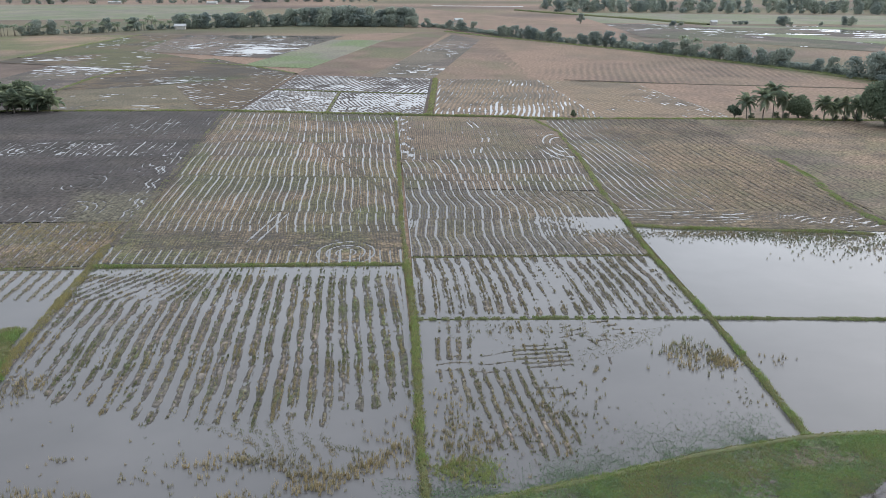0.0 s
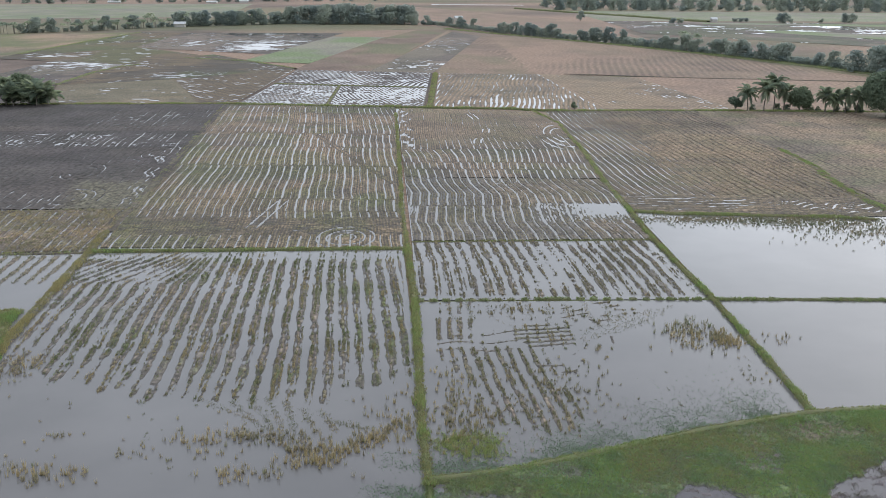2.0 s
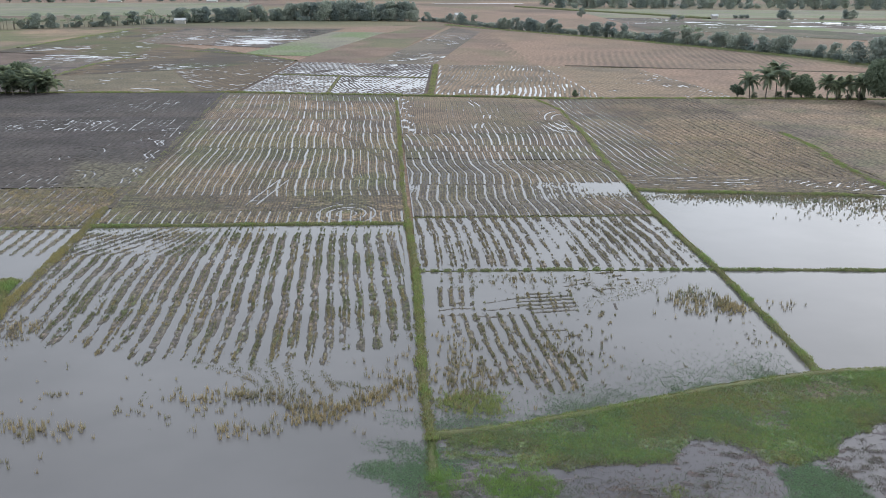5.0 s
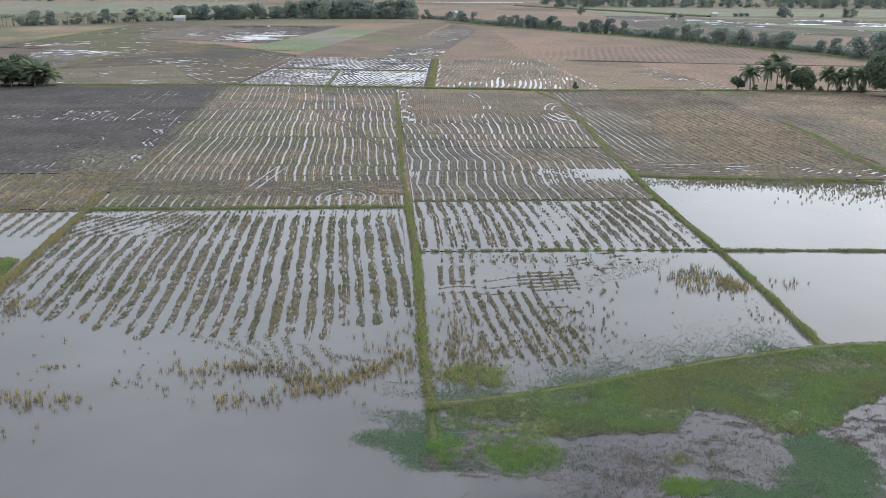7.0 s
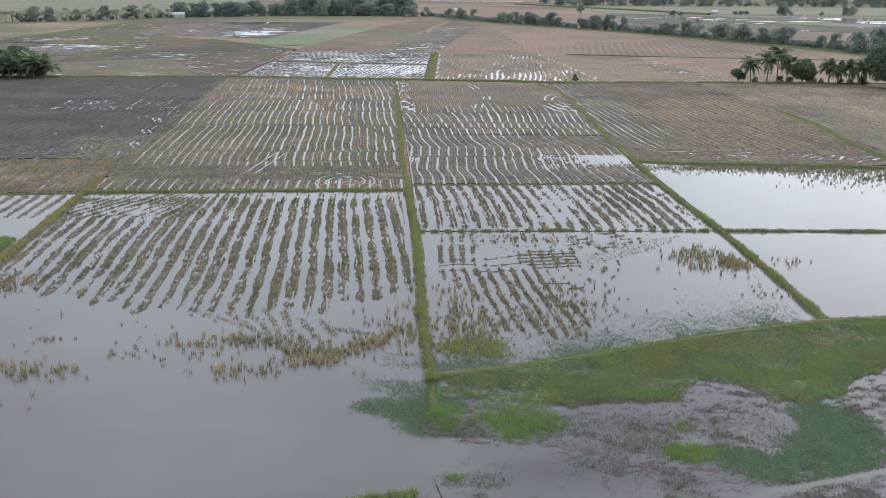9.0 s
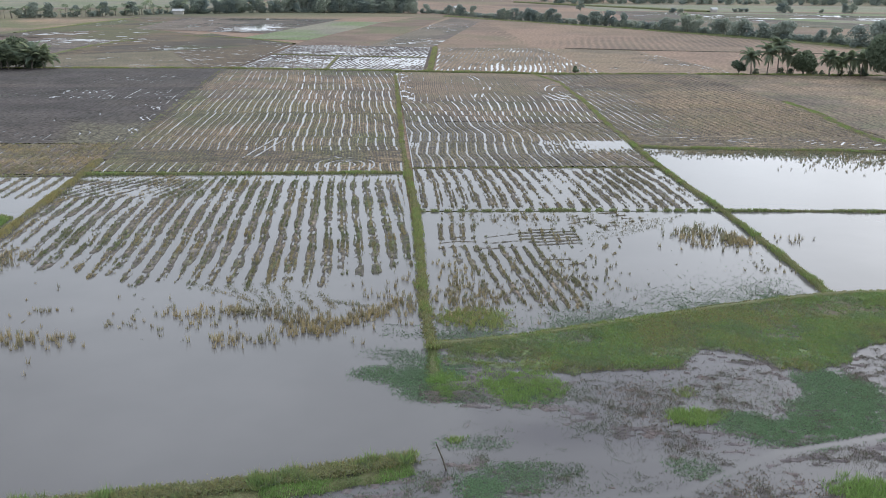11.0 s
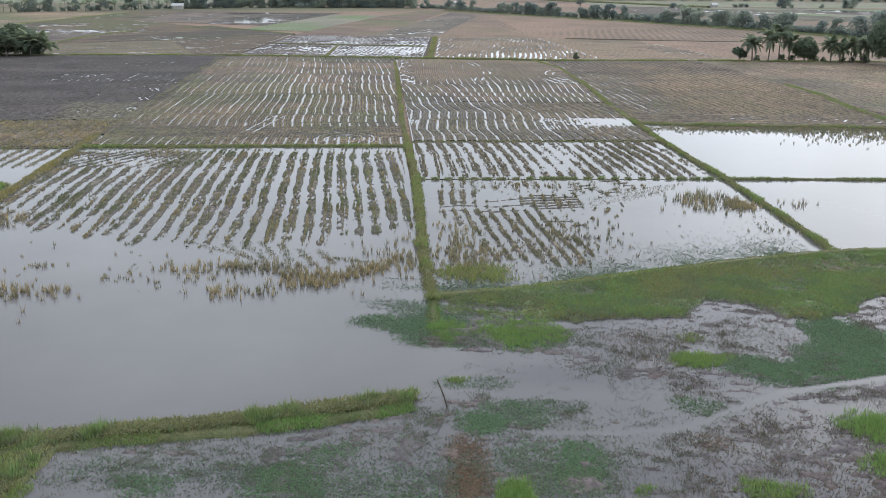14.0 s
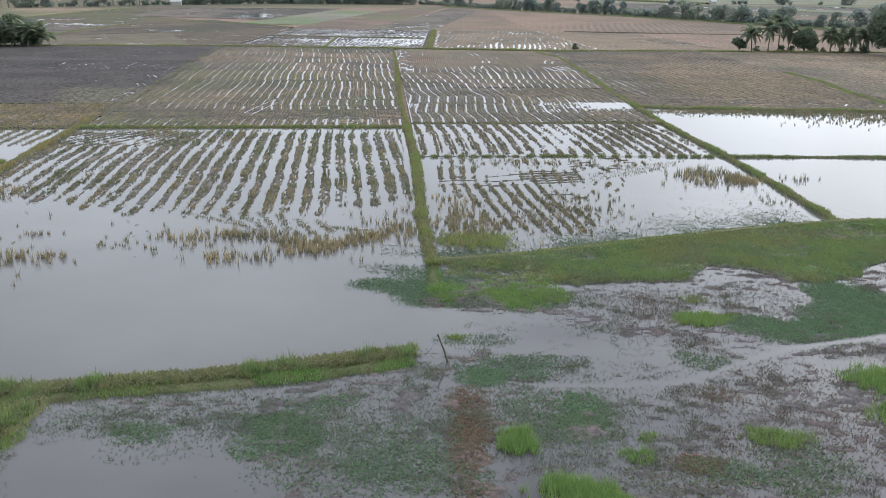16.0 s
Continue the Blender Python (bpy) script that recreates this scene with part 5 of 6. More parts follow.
def mottled(label, corners, seed, material, wet=0.1, straw=(0.1, 0.6), green=0.1, slant=None, gap=2.2, rows=0.0, streak=(0.5, 1.1), du=0.5, dv=0.8, top=0.05, size=1.9, by=1.5):
    """A far wet field: thin streaks of water over the share wet of it, soft colour patches, faint rows along slant (dx, dy)."""
    corners = grown(corners, by)
    at, width, length = corner_map(*corners)
    nu, nv = max(6, int(width / du)), max(6, int(length / dv))
    A, B = np.meshgrid(np.linspace(0, 1, nu), np.linspace(0, 1, nv))
    P = at(A, B)
    X, Y = P[..., 0], P[..., 1]
    zone = fractal(X, Y * 0.6, 30, seed, 3)
    thin = fractal(X * streak[0], Y * streak[1], size, seed + 3, 4) + 0.5 * (fractal(X * 0.6, Y, 1.6, seed + 2, 2) - 0.5) + 0.8 * (zone - 0.5)
    line = 0 * X
    if slant:
        sx, sy = slant
        line = np.sin((X * sy - Y * sx + 2.5 * fractal(X, Y, 16, seed + 4, 2)) / math.hypot(sx, sy) * 2 * np.pi / gap)
        thin = thin - rows * 0.2 * line * step(0.3, 0.6, fractal(X, Y, 12, seed + 6, 2))
    limit = np.quantile(thin, 1 - wet)
    edge = np.minimum(np.minimum(A, 1 - A) * width, np.minimum(B, 1 - B) * length)
    rim = step(0.5, 3.0, edge + 2 * fractal(X, Y, 4, seed + 8))
    Z = top + 0.03 * (fractal(X, Y, 2, seed + 5, 2) - 0.5) + 0.03 * rows * line - 0.14 * step(limit - 0.02, limit + 0.05, thin) * rim
    Z = Z - 0.05 * (1 - step(0.0, 1.5, edge))
    a, b = fractal(X, Y * 0.45, 24, seed + 10, 3), fractal(X, Y * 0.4, 34, seed + 14, 3)
    c = fractal(X * 0.5, Y, 5, seed + 17, 2)
    r = straw[0] + (straw[1] - straw[0]) * np.clip(step(0.4, 0.6, a) + 1.6 * (c - 0.5), 0, 1)
    r = r * (1 - 0.45 * rows * (0.5 - 0.5 * line))
    near = step(limit - 0.16, limit - 0.01, thin) * rim
    tone = np.stack([np.clip(r * (1 - 0.6 * near), 0, 1), np.clip(green * 2 * step(0.42, 0.66, b), 0, 1), np.clip(0.5 * near, 0, 1)], -1)
    me = mesh_of("wet_paddy", np.column_stack([X.ravel(), Y.ravel(), Z.ravel()]), grid_faces(nu, nv), material, tone.reshape(-1, 3), True)
    tagged(new("wet_paddy", me), label, "field", kind="structure")
    water_sheet(*grown(corners, -1.0), 0.0015 * (seed % 7) - 0.004, "shallow water lying in a distant field")


CHEVRON = "bright flooded paddy crossed by slanting stubble lines"
mottled(CHEVRON, ((-58.8, 253), (-33.4, 251.4), (-35.4, 302), (-58, 308)), 800, MUD_DARK, 0.52, (0.3, 0.9), 0.0, (0.32, 1), 1.3, 1.5, (1.2, 0.5), 0.2, 0.5, 0.04, 0.8, 0.4)
mottled(CHEVRON, ((-32.6, 251.3), (-5.6, 249), (-5, 297), (-34.6, 302)), 801, MUD_DARK, 0.52, (0.3, 0.9), 0.0, (-0.3, 1), 1.3, 1.5, (1.2, 0.5), 0.2, 0.5, 0.04, 0.8, 0.4)
mottled("grey flooded paddy with slanting lines of stubble", ((-58, 310), (-5, 299), (-4.6, 350), (-58.6, 360)), 802, MUD_DARK, 0.22, (0.2, 0.8), 0.0, (0.28, 1), 1.9, 1.4, (0.5, 0.4), 0.3, 0.7, 0.04, 3.0, 0.4)
bund("thin dark bund across a flooded field", ((-58.2, 309.2), (-34.6, 303), (-6.4, 298)), 0.8, 0.2, 137, 10, 0.2, green=0.2)
bund("thin dark ditch bank in a flooded field", ((-35, 302.5), (-33, 250.5)), 0.6, 0.18, 138, 10, 0.2, green=0.2)
mottled("harvested paddy with wavering wet furrows", ((-2.6, 247.5), (44, 243.5), (36, 344), (-1.8, 346)), 805, MUD_BROWN, 0.05, (0.3, 1.0), 0.05, (0.10, 1), 1.5, 1.8, (1.2, 0.2), 0.22, 0.8, 0.05, 2.5, 0.6)
mottled("tan stubble rows with a few wet furrows", ((44, 243), (80, 242), (71, 330), (36, 344)), 806, MUD_BROWN, 0.02, (0.4, 1.0), 0.04, (-0.22, 1), 1.8, 1.2, (0.9, 0.4), 0.3, 0.7, 0.06, 1.6, 0.6)
far_field("broad harvested field of pinkish tan straw", ((34, 344), (162, 316), (120, 468), (2, 700)), 810, None, (0.6, 1.0), 0.05, rows=0.6)
far_field("harvested straw field near the palms", ((78, 242), (150, 250), (158, 322), (69, 334)), 812, None, (0.5, 1.0), 0.08, z=-0.06)
far_field("harvested field of pale tan straw", ((-2.4, 346), (35, 343), (31, 560), (6, 645)), 814, None, (0.3, 0.8), 0.15, z=-0.02)
mottled("bare reddish brown field with scraps of water", ((-112, 254.5), (-70, 256), (-97, 322), (-129, 302)), 816, MUD_BROWN, 0.02, (0.2, 0.6), 0.1)
mottled("grey ploughed field with long gleams of water", ((-190, 262), (-114, 254), (-132, 302), (-170, 345)), 818, MUD_DARK, 0.12, (0.1, 0.6), 0.1)
mottled("olive stubble field in slanting rows with bright puddles", ((-70, 256), (-60, 252), (-60, 362), (-98, 325)), 820, MUD_OLIVE, 0.06, (0.3, 1.0), 0.3, (0.55, 1), 3.0, 1.4, (0.3, 0.5), 0.4, 0.9)
mottled("olive fallow field with long puddles", ((-131, 302), (-98, 323), (-60, 362), (-84, 400)), 822, MUD_OLIVE, 0.11, (0.2, 0.9), 0.35, (0.6, 1), 3.0, 0.6)
mottled("grassy fallow field with scattered puddles", ((-132, 304), (-84, 398), (-112, 440), (-134, 384)), 823, MUD_OLIVE, 0.09, (0.2, 0.9), 0.45)
mottled("grey purplish wet field with gleaming streaks", ((-168, 345), (-132, 304), (-136, 382), (-174, 414)), 824, MUD_DARK, 0.18, (0.3, 0.9), 0.08, (0.9, 1), 4.0, 0.6)
mottled("brown and olive fallow land with thin streaks of water", ((-206, 415), (-134, 384), (-88, 402), (-166, 492)), 825, MUD_OLIVE, 0.09, (0.2, 0.9), 0.25, du=0.8, dv=1.6, size=3.5)
mottled("dark grey wet field with broad sheets of water", ((-166, 490), (-86, 444), (-70, 640), (-182, 640)), 826, MUD_DARK, 0.26, (0.3, 1.0), 0.05, du=0.7, dv=1.2, size=1.8, streak=(0.3, 0.7))
far_field("strip of young bright green rice", ((-90, 402), (-58, 390), (-38, 590), (-72, 600)), 828, FIELD_GREEN_HAZED, (0.4, 0.8), 0.5, z=-0.02)
far_field("faded pink and straw field", ((-74, 596), (-36, 588), (-18, 690), (-74, 660)), 830, None, (0.6, 1.0), 0.1, z=-0.01)
far_field("harvested field of pale orange straw", ((-60, 362), (-28, 352), (4, 690), (-38, 700)), 832, None, (0.25, 0.8), 0.3, z=-0.05)
mottled("brown and purplish field with scraps of water", ((-29, 354), (-4, 349), (24, 600), (6, 660)), 834, MUD_DARK, 0.04, (0.5, 1.0), 0.08, du=0.7, dv=1.6)
far_field("brown and green fields before the tree line", ((-310, 330), (-204, 415), (-218, 646), (-320, 610)), 836, MUD_BROWN, (0.3, 1.0), 0.35)
mottled("olive fallow land beside the orange stubble", ((-206, 415), (-166, 490), (-180, 640), (-218, 646)), 837, MUD_OLIVE, 0.06, (0.3, 0.9), 0.35, du=0.8, dv=2.0, size=4.0)
far_field("broad pale green field beyond the tree line", ((-520, 860), (-230, 960), (-330, 1600), (-900, 1500)), 838, FIELD_GREEN_HAZED, (0.3, 0.9), 0.3, z=-0.1, cell=14)
far_field("broad pinkish tan field beyond the tree line", ((-60, 830), (128, 540), (136, 830), (-40, 1400)), 840, None, (0.6, 1.0), 0.05, z=-0.1, cell=12)
mottled("grey wet lowland with shining pools", ((140, 640), (240, 500), (400, 800), (150, 860)), 842, MUD_DARK, 0.07, (0.3, 0.9), 0.25, du=1.4, dv=2.6, size=6.0, streak=(0.2, 0.5))
far_field("strip of bright green rice in the wet lowland", ((226, 660), (300, 520), (350, 560), (250, 680)), 844, FIELD_GREEN_HAZED, (0.3, 0.6), 0.6, z=0.12, cell=8)
far_field("long yellow-green strip of rice", ((225, 790), (480, 700), (500, 740), (230, 822)), 846, FIELD_GREEN_HAZED, (0.3, 0.6), 0.7, z=0.12, cell=10)
far_field("grey-green plain before the far woods", ((150, 870), (560, 840), (620, 1090), (160, 1190)), 848, FIELD_GREEN_HAZED, (0.3, 0.8), 0.3, z=-0.1, cell=14)
water_sheet((-20, 1540), (130, 1510), (132, 1526), (-20, 1560), -0.05, "bright strip of water across the far plain")
water_sheet((300, 690), (360, 650), (366, 658), (304, 698), 0.14, "pool of water in the far lowland")


FAR_BUND = "narrow grassy bund between distant fields"
bund(FAR_BUND, ((-131, 303), (-135, 347), (-134, 372), (-129, 385)), 1.4, 0.25, 160, 6, 0.3, (0.3, 0.7), 0.5)
bund(FAR_BUND, ((-206, 440), (-211, 535), (-214, 644)), 2.2, 0.3, 161, 4, 0.3, (0.5, 0.9), 0.6)
bund(FAR_BUND, ((-120, 420), (-86, 401), (-60, 366)), 1.6, 0.25, 162, 5, 0.3, (0.3, 0.8), 0.5)
bund("green verge under the hedgerow", ((2, 700), (30, 640), (101, 510), (117, 470), (138, 424), (162, 356), (172, 325)), 4.0, 0.4, 163, 4, 0.5, (0.2, 0.7), 0.6)
bund("low dark hedge bank across the far plain", ((100, 1290), (150, 1120), (205, 960), (240, 830)), 3.4, 1.4, 165, 2, 0.8, (0.0, 0.3), 0.4)
bund("thin dark field edge in the straw", ((46, 344), (92, 330), (152, 317)), 1.0, 0.2, 164, 2, 0.2, (0.3, 0.6), 0.1, earth=MUD_BROWN)

# ---- trees ----
def leaf_material(name, dark, light):
    m, n, l, b = nodes_of(name, 0.6, 0.3)
    info = n.new("ShaderNodeNewGeometry")
    ob = n.new("ShaderNodeObjectInfo")
    c = mixed(n, l, dark, light, info.outputs["Random Per Island"])
    c = mixed(n, l, c, mixed(n, l, (0.75, 0.8, 0.85), (1.25, 1.2, 1.1), ob.outputs["Random"]), 1.0, "MULTIPLY")
    l.new(c, b.inputs["Base Color"])
    leafy_shader(m, n, l, b, c, 0.42)
    return m


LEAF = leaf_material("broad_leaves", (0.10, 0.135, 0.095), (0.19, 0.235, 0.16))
# far foliage: distance haze is put into this paler, greyer leaf colour
LEAF_HAZED = leaf_material("hazed_leaves", (0.215, 0.262, 0.24), (0.32, 0.36, 0.325))
FROND = leaf_material("palm_leaflets", (0.22, 0.265, 0.19), (0.36, 0.405, 0.285))


def tube(points, radii, sides=7):
    P = np.array(points, float)
    ang = np.linspace(0, 2 * np.pi, sides, endpoint=False)
    V, F = [], []
    for i, (p, r) in enumerate(zip(P, radii)):
        d = P[min(i + 1, len(P) - 1)] - P[max(i - 1, 0)]
        d /= np.linalg.norm(d)
        a = np.cross(d, (0.3, 1, 0.1))
        a /= np.linalg.norm(a)
        b = np.cross(d, a)
        V += [p + r * (np.cos(t) * a + np.sin(t) * b) for t in ang]
        if i:
            o = (i - 1) * sides
            F += [(o + k, o + (k + 1) % sides, o + sides + (k + 1) % sides, o + sides + k) for k in range(sides)]
    return np.array(V), np.array(F)


def joined(pieces):
    V, F, o = [], [], 0
    for v, f in pieces:
        V.append(v), F.append(f + o)
        o += len(v)
    return np.concatenate(V), np.concatenate(F)


def broadleaf(label, height, radius, seed, leaf=0.4, number=2600, name="tree", low=0.28, material=None, full=False):
    """A tapered trunk with limbs and a ragged crown of leaf clumps."""
    rs = np.random.RandomState(seed)
    root = new(name)
    tagged(root, label, "tree")
    stem = [(0.15 * math.sin(1.3 * k + seed), 0.12 * math.cos(k + seed), -0.3 + height * 0.62 * k / 5) for k in range(6)]
    pieces = [tube(stem, np.linspace(0.05 * radius + 0.1, 0.06, 6))]
    blobs = []
    for i in range(13):
        a, r, z = i * 2.4 + 0.5 * rs.randn(), radius * (0.2 + 0.55 * rs.rand()), height * max(0.12, low + 0.14 + (0.74 - low) * rs.rand())
        top = np.array((r * math.cos(a), r * math.sin(a), z))
        start = np.array(stem[2 + i % 3])
        pieces.append(tube([start, (start + top) / 2 + (0, 0, 0.2), top], (0.10, 0.07, 0.03), 5))
        blobs.append((top, radius * (0.34 + 0.22 * rs.rand())))
    blobs.append((np.array((0, 0, height * 0.84)), radius * 0.42))
    if full:
        blobs = []
        for i in range(30):
            q, a = 1 - 1.75 * (i + 0.5) / 30, i * 2.4
            out = math.sqrt(1 - q * q)
            blobs.append((np.array((0.66 * radius * out * math.cos(a), 0.66 * radius * out * math.sin(a), height * (0.49 + 0.31 * q))) + 0.06 * radius * rs.randn(3), radius * (0.3 + 0.12 * rs.rand())))
    part("trunk", mesh_of("trunk", *joined(pieces), BARK, None, True), None, root)
    V = []
    per = number // len(blobs)
    for c, r in blobs:
        d = rs.randn(per, 3)
        d /= np.linalg.norm(d, axis=1, keepdims=True)
        p = c + d * (r * (0.55 + 0.5 * rs.rand(per) ** 0.6))[:, None] * (1, 1, 0.82)
        s = d * 0.7 + rs.randn(per, 3) * 0.6
        t = np.cross(s, rs.randn(per, 3))
        t /= np.linalg.norm(t, axis=1, keepdims=True) + 1e-6
        w = np.cross(s, t)
        w /= np.linalg.norm(w, axis=1, keepdims=True) + 1e-6
        k = leaf * (0.6 + 0.8 * rs.rand(per))[:, None]
        V.append(np.stack([p - t * k, p + w * k * 0.55, p + t * k, p - w * k * 0.55], 1).reshape(-1, 3))
    V = np.concatenate(V)
    V[:, 2] = np.maximum(V[:, 2], 0.3)
    part("crown", mesh_of("crown", V, np.arange(len(V)).reshape(-1, 4), material or LEAF), None, root)
    return root


def frond_mesh(length, seed, droop=0.55, leaflets=32):
    rs = np.random.RandomState(seed)
    s = np.linspace(0, 1, 8)
    ribs = np.column_stack([length * (s - 0.12 * s ** 3), 0.05 * np.sin(3 * s), length * (0.62 * s - (0.62 + droop) * s ** 2)])
    pieces = [tube(ribs, np.linspace(0.05, 0.012, 8), 4)]
    V, F = [], []
    for i in range(leaflets):
        t = 0.16 + 0.82 * i / (leaflets - 1)
        p = np.array([np.interp(t, s, ribs[:, k]) for k in range(3)])
        size = length * 0.34 * math.sin(math.pi * (0.15 + 0.8 * t)) * (0.85 + 0.3 * rs.rand())
        for side in (-1, 1):
            tip = p + (0.45 * size, side * 0.8 * size, -size * (0.35 + 0.3 * rs.rand()))
            o = len(V)
            V += [p - (0.14, 0, 0), p + (0.14, 0, 0), tip]
            F.append((o, o + 1, o + 2))
    v, f = pieces[0]
    tri = np.concatenate([f[:, (0, 1, 2)], f[:, (0, 2, 3)]])
    return mesh_of("frond", *joined([(v, tri), (np.array(V), np.array(F))]), FROND)


FROND_MESHES = [frond_mesh(3.0, 1, 0.3), frond_mesh(2.7, 2, 0.5), frond_mesh(2.8, 3, 0.12), frond_mesh(2.4, 4, 0.75)]


def palm(label, height, seed, fronds=18, size=1.0, lean=0.4, name="coconut_palm", rise=(-28, 75)):
    """A slender curved trunk and a head of arched fronds."""
    rs = np.random.RandomState(seed)
    root = new(name)
    tagged(root, label, "palm tree")
    a = rs.rand() * 6.28
    stem = [(lean * math.cos(a) * (k / 6) ** 1.6, lean * math.sin(a) * (k / 6) ** 1.6, -0.3 + (height - 1.6) * k / 6) for k in range(7)]
    part("trunk", mesh_of("trunk", *tube(stem, np.linspace(0.2, 0.11, 7)), BARK, None, True), None, root)
    for i in range(fronds):
        f = new("frond", FROND_MESHES[int(rs.randint(0, 4))])
        f.parent = root
        k = size * rs.uniform(0.8, 1.15)
        f.matrix_basis = pose(*stem[-1], 0, -(rs.uniform(*rise)), math.degrees(i * 2.4) + rs.uniform(-14, 14)) @ Matrix.Diagonal((k, k, k, 1))
    return root


def far_palm(label, height, seed):
    """A palm far off: trunk and one joined head of fronds."""
    rs = np.random.RandomState(seed)
    root = new("coconut_palm")
    tagged(root, label, "palm tree")
    part("trunk", mesh_of("trunk", *tube([(0, 0, -0.3), (0.2, 0, height * 0.4), (0.1, 0.2, height - 1.5)], (0.26, 0.2, 0.15), 5), BARK), None, root)
    V = []
    for i in range(26):
        a, up, L = i * 2.4, rs.uniform(-0.5, 1.3), rs.uniform(3.2, 4.4)
        d, w = np.array((math.cos(a), math.sin(a), 0)), np.array((-math.sin(a), math.cos(a), 0))
        o = np.array((0.1, 0.2, height - 1.5))
        mid, tip = o + d * L * 0.55 + (0, 0, up * 1.5), o + d * L + (0, 0, up * 1.2 - 1.4)
        for p, q in ((o, mid), (mid, tip)):
            for sgn in (-1, 1):
                V += [p, (p + q) / 2 + sgn * w * 0.6 - (0, 0, 0.3), q]
    part("crown", mesh_of("crown", np.array(V), np.arange(len(V)).reshape(-1, 3), FROND), None, root)
    return root


def put(ob, x, y, turn=0.0, scale=1.0, z=-0.1):
    ob.matrix_basis = pose(x, y, z, 0, 0, turn) @ Matrix.Diagonal((scale, scale, scale, 1))
    return ob


def again(ob, x, y, turn=0.0, scale=1.0, z=-0.1, wide=1.0):
    c = copy_thing(ob, Matrix.Identity(4))
    c.matrix_basis = pose(x, y, z, 0, 0, turn) @ Matrix.Diagonal((scale * wide, scale * wide, scale, 1))
    return c


PALM_LABEL = "slender coconut palm with drooping green fronds at a field's edge"
for i, (x, y, h, k) in enumerate(((82.2, 241, 6.6, 0.95), (86.2, 240.2, 7.6, 1.15), (89.6, 242.0, 9.4, 1.1), (92.2, 242.0, 7.0, 0.9), (102.2, 238.8, 6.2, 0.95),
                                  (104.4, 238.4, 5.6, 0.95), (107.0, 237.4, 6.2, 1.0), (109.6, 236.8, 6.4, 1.0))):
    tagged(put(palm(PALM_LABEL, h, 900 + i, 30, k * 1.22, rise=(-35, 75)), x, y, 40 * i), group="palms at the field edge")
put(broadleaf("round dark green tree beside the coconut palms", 6.6, 3.5, 920, 0.26, 7000, low=0.0, full=True), 97.2, 243.5)
put(broadleaf("small grey-green bush at the end of the palms", 3.6, 2.0, 921, 0.25, 1400, "bush", 0.1), 79.4, 242.5)
put(broadleaf("large round dark tree at a field's edge", 13.0, 7.0, 922, 0.36, 15000, low=-0.08, full=True), 114.2, 229)
for i, (x, y, k) in enumerate(((84, 243, 0.5), (91, 243.5, 0.6), (93.5, 243, 0.55), (99.5, 243, 0.7), (101, 240.5, 0.45), (105.5, 239.5, 0.5), (108, 239, 0.5), (111, 238.5, 0.7))):
    put(broadleaf("low leafy shrub growing under the palms", 3.2, 2.0, 980 + i, 0.25, 700, "shrub", -0.1), x, y, 50 * i, k)
put(broadleaf("small dark bush on the cross bund", 1.9, 1.0, 924, 0.2, 700, "bush", 0.05), 35.9, 246)
for i, (x, y, h) in enumerate(((-111.5, 252, 6.0), (-114, 250, 7.2), (-117, 252, 6.6), (-119.5, 248, 6.4), (-122.5, 250, 8.2))):
    tagged(put(palm("bushy palm with dense upright green fronds", 0.66 * h, 930 + i, 40, 1.75, 0.3, "bushy_palm", (18, 86)), x, y, 70 * i), group="palms by the ploughland")
put(broadleaf("dense green thicket tree among bushy palms", 8.6, 4.6, 940, 0.4, 3600, low=0.05), -120, 254)
put(broadleaf("tall dark green thicket tree", 10.4, 5.4, 941, 0.42, 4200, low=0.05), -128, 250)
put(broadleaf("low leafy thicket at the field's corner", 4.2, 3.0, 942, 0.35, 1800, "bush", 0.02), -115, 253.5)

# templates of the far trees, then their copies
far_trees = [broadleaf("broad leafy tree in a distant tree line", 13, 6.0, 950 + i, 0.72, 950, low=-0.12, material=LEAF_HAZED) for i in range(4)]
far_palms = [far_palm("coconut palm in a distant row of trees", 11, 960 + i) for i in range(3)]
far_bush = broadleaf("low leafy bush in a distant hedgerow", 5, 4.0, 970, 0.6, 480, "bush", -0.1, LEAF_HAZED)


def tree_row(line, every, seed, kinds, size=(0.7, 1.2), depth=8.0, gaps=0.0, group="trees of a distant row"):
    """Trees along a line of points, some palms, some broad, some bushes."""
    rs = np.random.RandomState(seed)
    pts = np.array(line, float)
    dist = np.concatenate([[0], np.cumsum(np.linalg.norm(np.diff(pts, axis=0), axis=1))])
    for t in np.arange(0, dist[-1], every):
        if rs.rand() < gaps:
            continue
        t = t + rs.uniform(-0.5, 0.5) * every
        x, y = np.interp(t, dist, pts[:, 0]), np.interp(t, dist, pts[:, 1]) + rs.uniform(0, depth)
        kind = kinds[int(rs.randint(0, len(kinds)))]
        pool = {"t": far_trees, "p": far_palms, "b": [far_bush]}[kind]
        tagged(again(pool[int(rs.randint(0, len(pool)))], x, y, rs.rand() * 360, rs.uniform(*size), -0.1, rs.uniform(0.85, 1.25)), group=group)


put(far_trees[0], -100, 780, 0, 1.3)
put(far_trees[1], -88, 785, 50, 1.25)
put(far_trees[2], 128, 856, 50, 0.72)
put(far_trees[3], -72, 790, 50, 1.15)
put(far_palms[0], 126, 478, 0, 0.9)
put(far_palms[1], 132, 474, 80, 0.8)
put(far_palms[2], -230, 720, 0, 1.0)
put(far_bush, 150, 405, 0, 0.9)
tree_row(((-345, 590), (-301, 622), (-258, 660), (-218, 728)), 3.4, 1000, "ppptb", (0.5, 0.85), 12)
tree_row(((-345, 594), (-258, 662), (-205, 742)), 4.6, 1001, "bbp", (0.4, 0.7), 8)
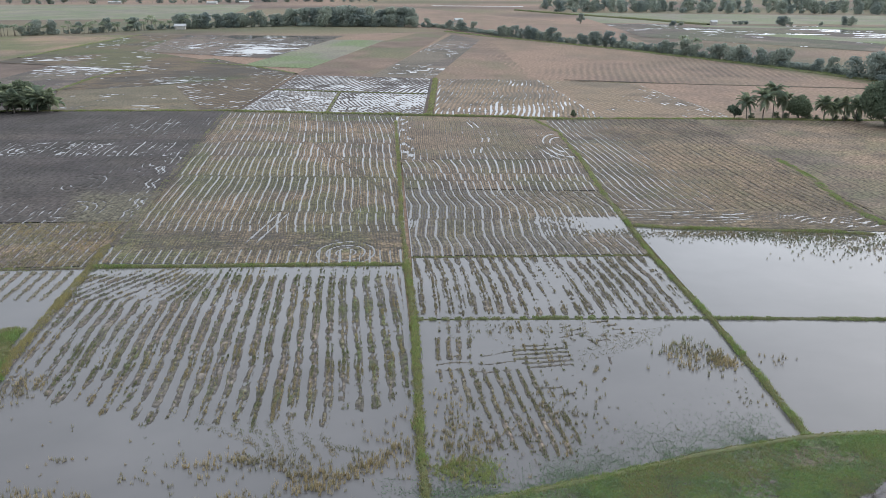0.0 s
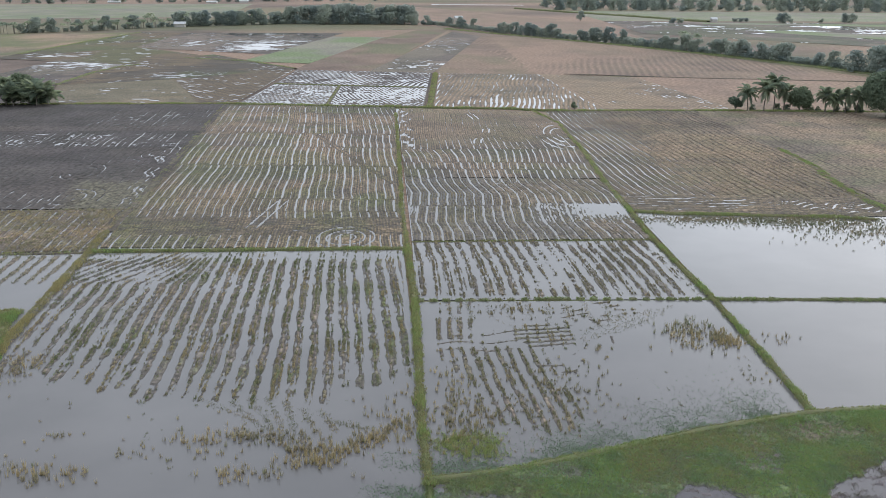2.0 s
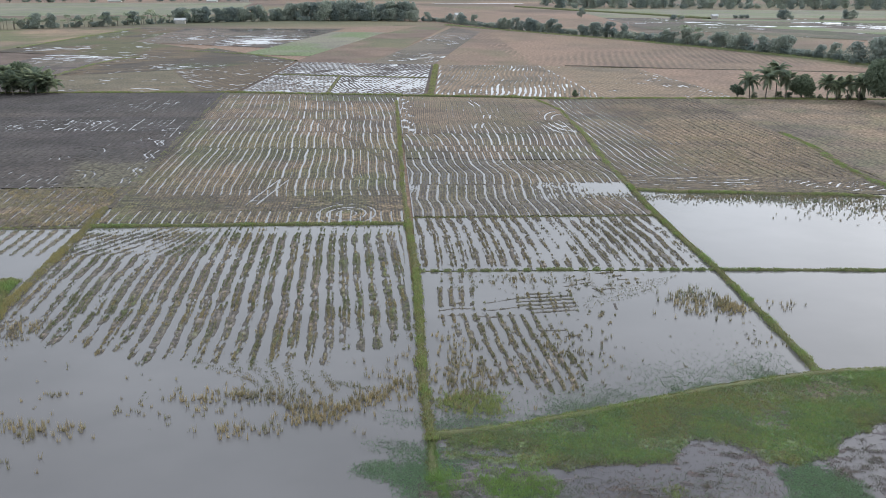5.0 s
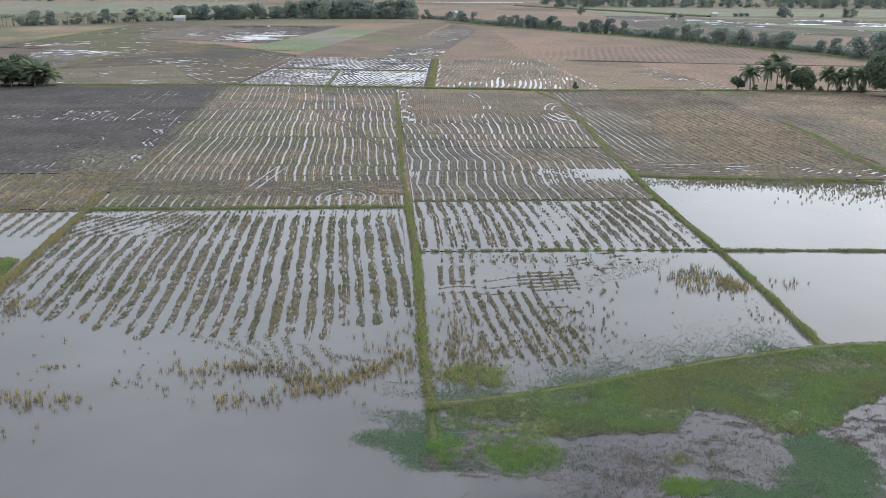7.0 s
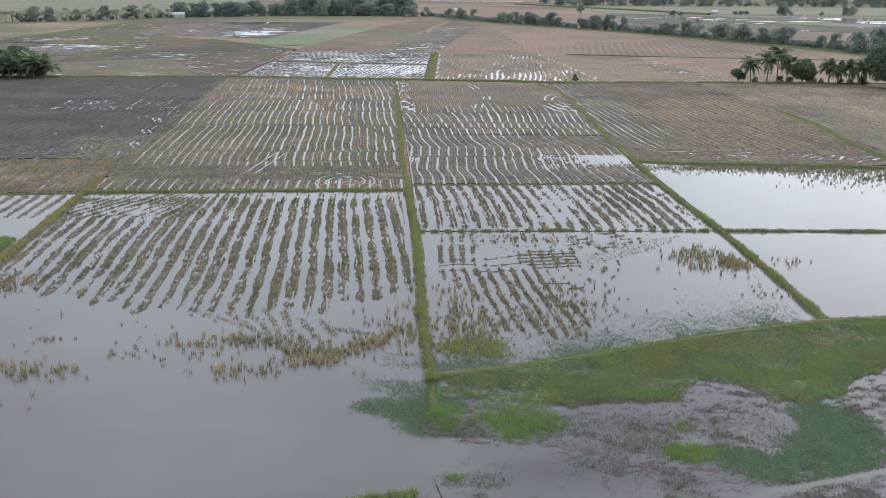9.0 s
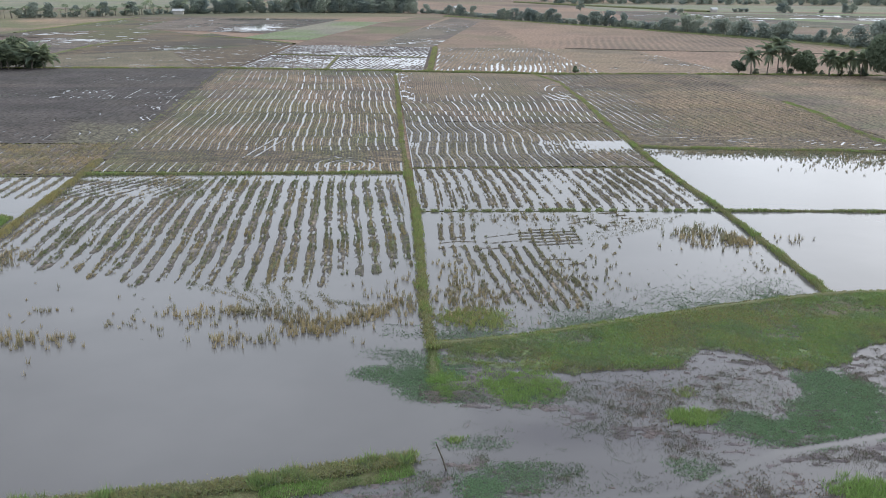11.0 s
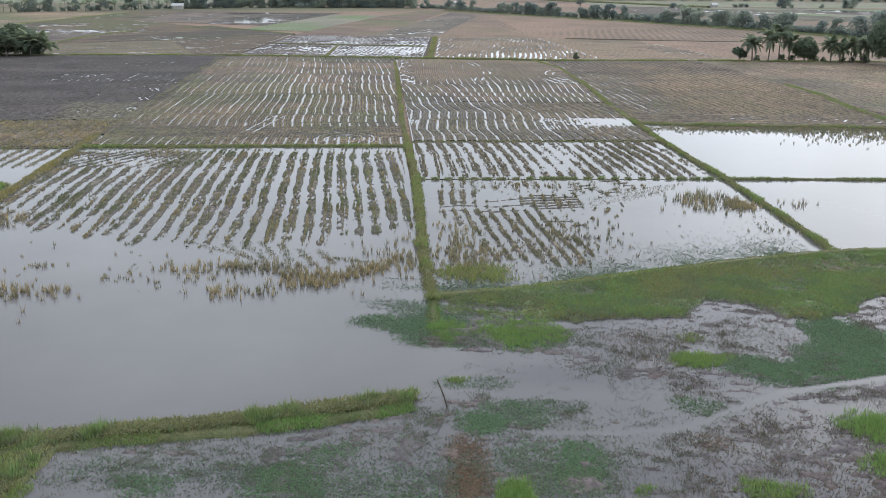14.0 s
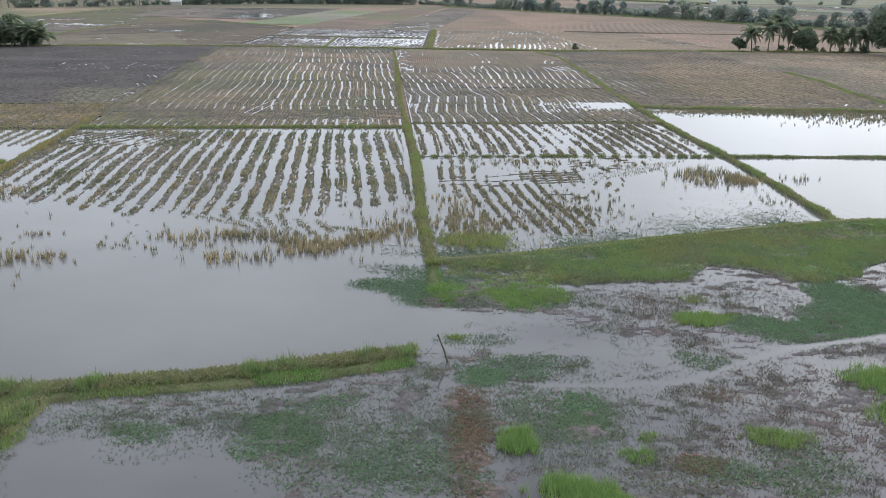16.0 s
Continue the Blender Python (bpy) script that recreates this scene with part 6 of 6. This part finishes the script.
tree_row(((-215, 736), (-178, 750), (-130, 794)), 4.0, 1002, "ttp", (0.75, 1.05), 14)
tree_row(((-134, 790), (-118, 796), (-60, 786), (-24, 775)), 4.6, 1003, "ttt", (0.95, 1.3), 18)
tree_row(((-210, 732), (-134, 784), (-80, 780), (-22, 770)), 4.5, 1004, "tb", (0.5, 0.8), 6)
tree_row(((-24, 772), (-8, 765), (4, 738), (40, 640)), 5.0, 1005, "btb", (0.45, 0.7), 6)
tree_row(((38, 645), (60, 600), (80, 560), (103, 520)), 3.6, 1006, "ttb", (0.42, 0.7), 5)
tree_row(((100, 524), (117, 484)), 3.5, 1007, "b", (0.5, 0.9), 4)
tree_row(((116, 484), (128, 455), (138, 430), (152, 398)), 2.8, 1008, "ttb", (0.42, 0.66), 4)
tree_row(((148, 402), (158, 375), (164, 350)), 2.6, 1009, "bbtb", (0.4, 0.65), 4)
tree_row(((166, 345), (176, 350)), 3.0, 1010, "t", (0.7, 0.85), 6)
tree_row(((160, 365), (166, 340), (172, 320)), 3.0, 1011, "b", (0.3, 0.55), 4)
tree_row(((150, 1215), (280, 1190), (420, 1170), (560, 1120), (640, 1090)), 7.0, 1012, "tttb", (0.8, 1.3), 90)
tree_row(((150, 1330), (400, 1300), (700, 1250)), 11.0, 1013, "tt", (1.0, 1.6), 120)
tree_row(((-900, 1540), (-560, 1600), (-320, 1800), (-100, 1850)), 13.0, 1014, "tttp", (0.8, 1.2), 60)
tree_row(((203, 814), (213, 816)), 6.0, 1016, "b", (0.6, 0.9), 3)
tree_row(((300, 822), (318, 822)), 6.0, 1017, "tb", (0.5, 0.75), 6)
tree_row(((266, 842), (282, 842)), 7.0, 1018, "b", (0.6, 0.8), 6)
tree_row(((340, 825), (420, 828)), 16.0, 1019, "tb", (0.4, 0.7), 8, 0.3)


# ---- small houses far off ----
ROOF_PALE = plain_material("pale_sheet_roof", (0.42, 0.43, 0.44), (0.52, 0.53, 0.54), 0.6, 0.5, 0.1)
WALL_PLASTER = plain_material("house_wall", (0.42, 0.40, 0.37), (0.52, 0.5, 0.46), 0.8)


def house(x, y, turn, length=9.0, depth=6.0, label="small farmhouse with a pale sheet-metal roof among trees"):
    root = new("farmhouse")
    tagged(root, label, "house")
    bm = bmesh.new()
    bmesh.ops.create_cube(bm, size=1, matrix=Matrix.Translation((0, 0, 1.25)) @ Matrix.Diagonal((length, depth, 2.9, 1)))
    part("wall", bm, WALL_PLASTER, root)
    bm = bmesh.new()
    o = 0.6
    ring = [bm.verts.new(p) for p in ((-length / 2 - o, -depth / 2 - o, 2.5), (length / 2 + o, -depth / 2 - o, 2.5), (length / 2 + o, depth / 2 + o, 2.5), (-length / 2 - o, depth / 2 + o, 2.5),
                                      (-length / 2 - o, 0, 4.3), (length / 2 + o, 0, 4.3))]
    for f in ((0, 1, 5, 4), (2, 3, 4, 5), (0, 4, 3), (1, 2, 5), (3, 2, 1, 0)):
        bm.faces.new([ring[i] for i in f])
    part("roof", bm, ROOF_PALE, root)
    root.matrix_basis = pose(x, y, -0.1, 0, 0, turn)


house(-209, 726, 4, 8, 4)
house(247, 838, 12, 5, 4)
house(14, 870, 20, 7, 5)
house(-585, 1640, 8, 22, 12, "long pale-roofed farm building on the far plain")
house(-412, 1640, -5, 18, 10, "long pale-roofed farm building on the far plain")
house(-366, 1690, 12, 16, 9, "long pale-roofed farm building on the far plain")


# ---- a leaning post in the marsh ----
def post():
    WOOD = plain_material("weathered_wood", (0.10, 0.085, 0.07), (0.17, 0.15, 0.125), 4.0)
    root = tagged(new("wooden_post"), "thin weathered wooden stake leaning in marsh water", "post")
    part("stake", mesh_of("stake", *tube([(0.05, 0, -0.3), (-0.2, 0.02, 0.6), (-0.5, 0.0, 1.4)], (0.055, 0.05, 0.04), 6), WOOD, None, True), None, root)
    part("twig", mesh_of("twig", *tube([(-0.3, 0.0, 0.9), (-0.46, 0.05, 1.1)], (0.02, 0.012), 5), WOOD), None, root)
    root.matrix_basis = pose(-0.1, 38.5, 0)


post()
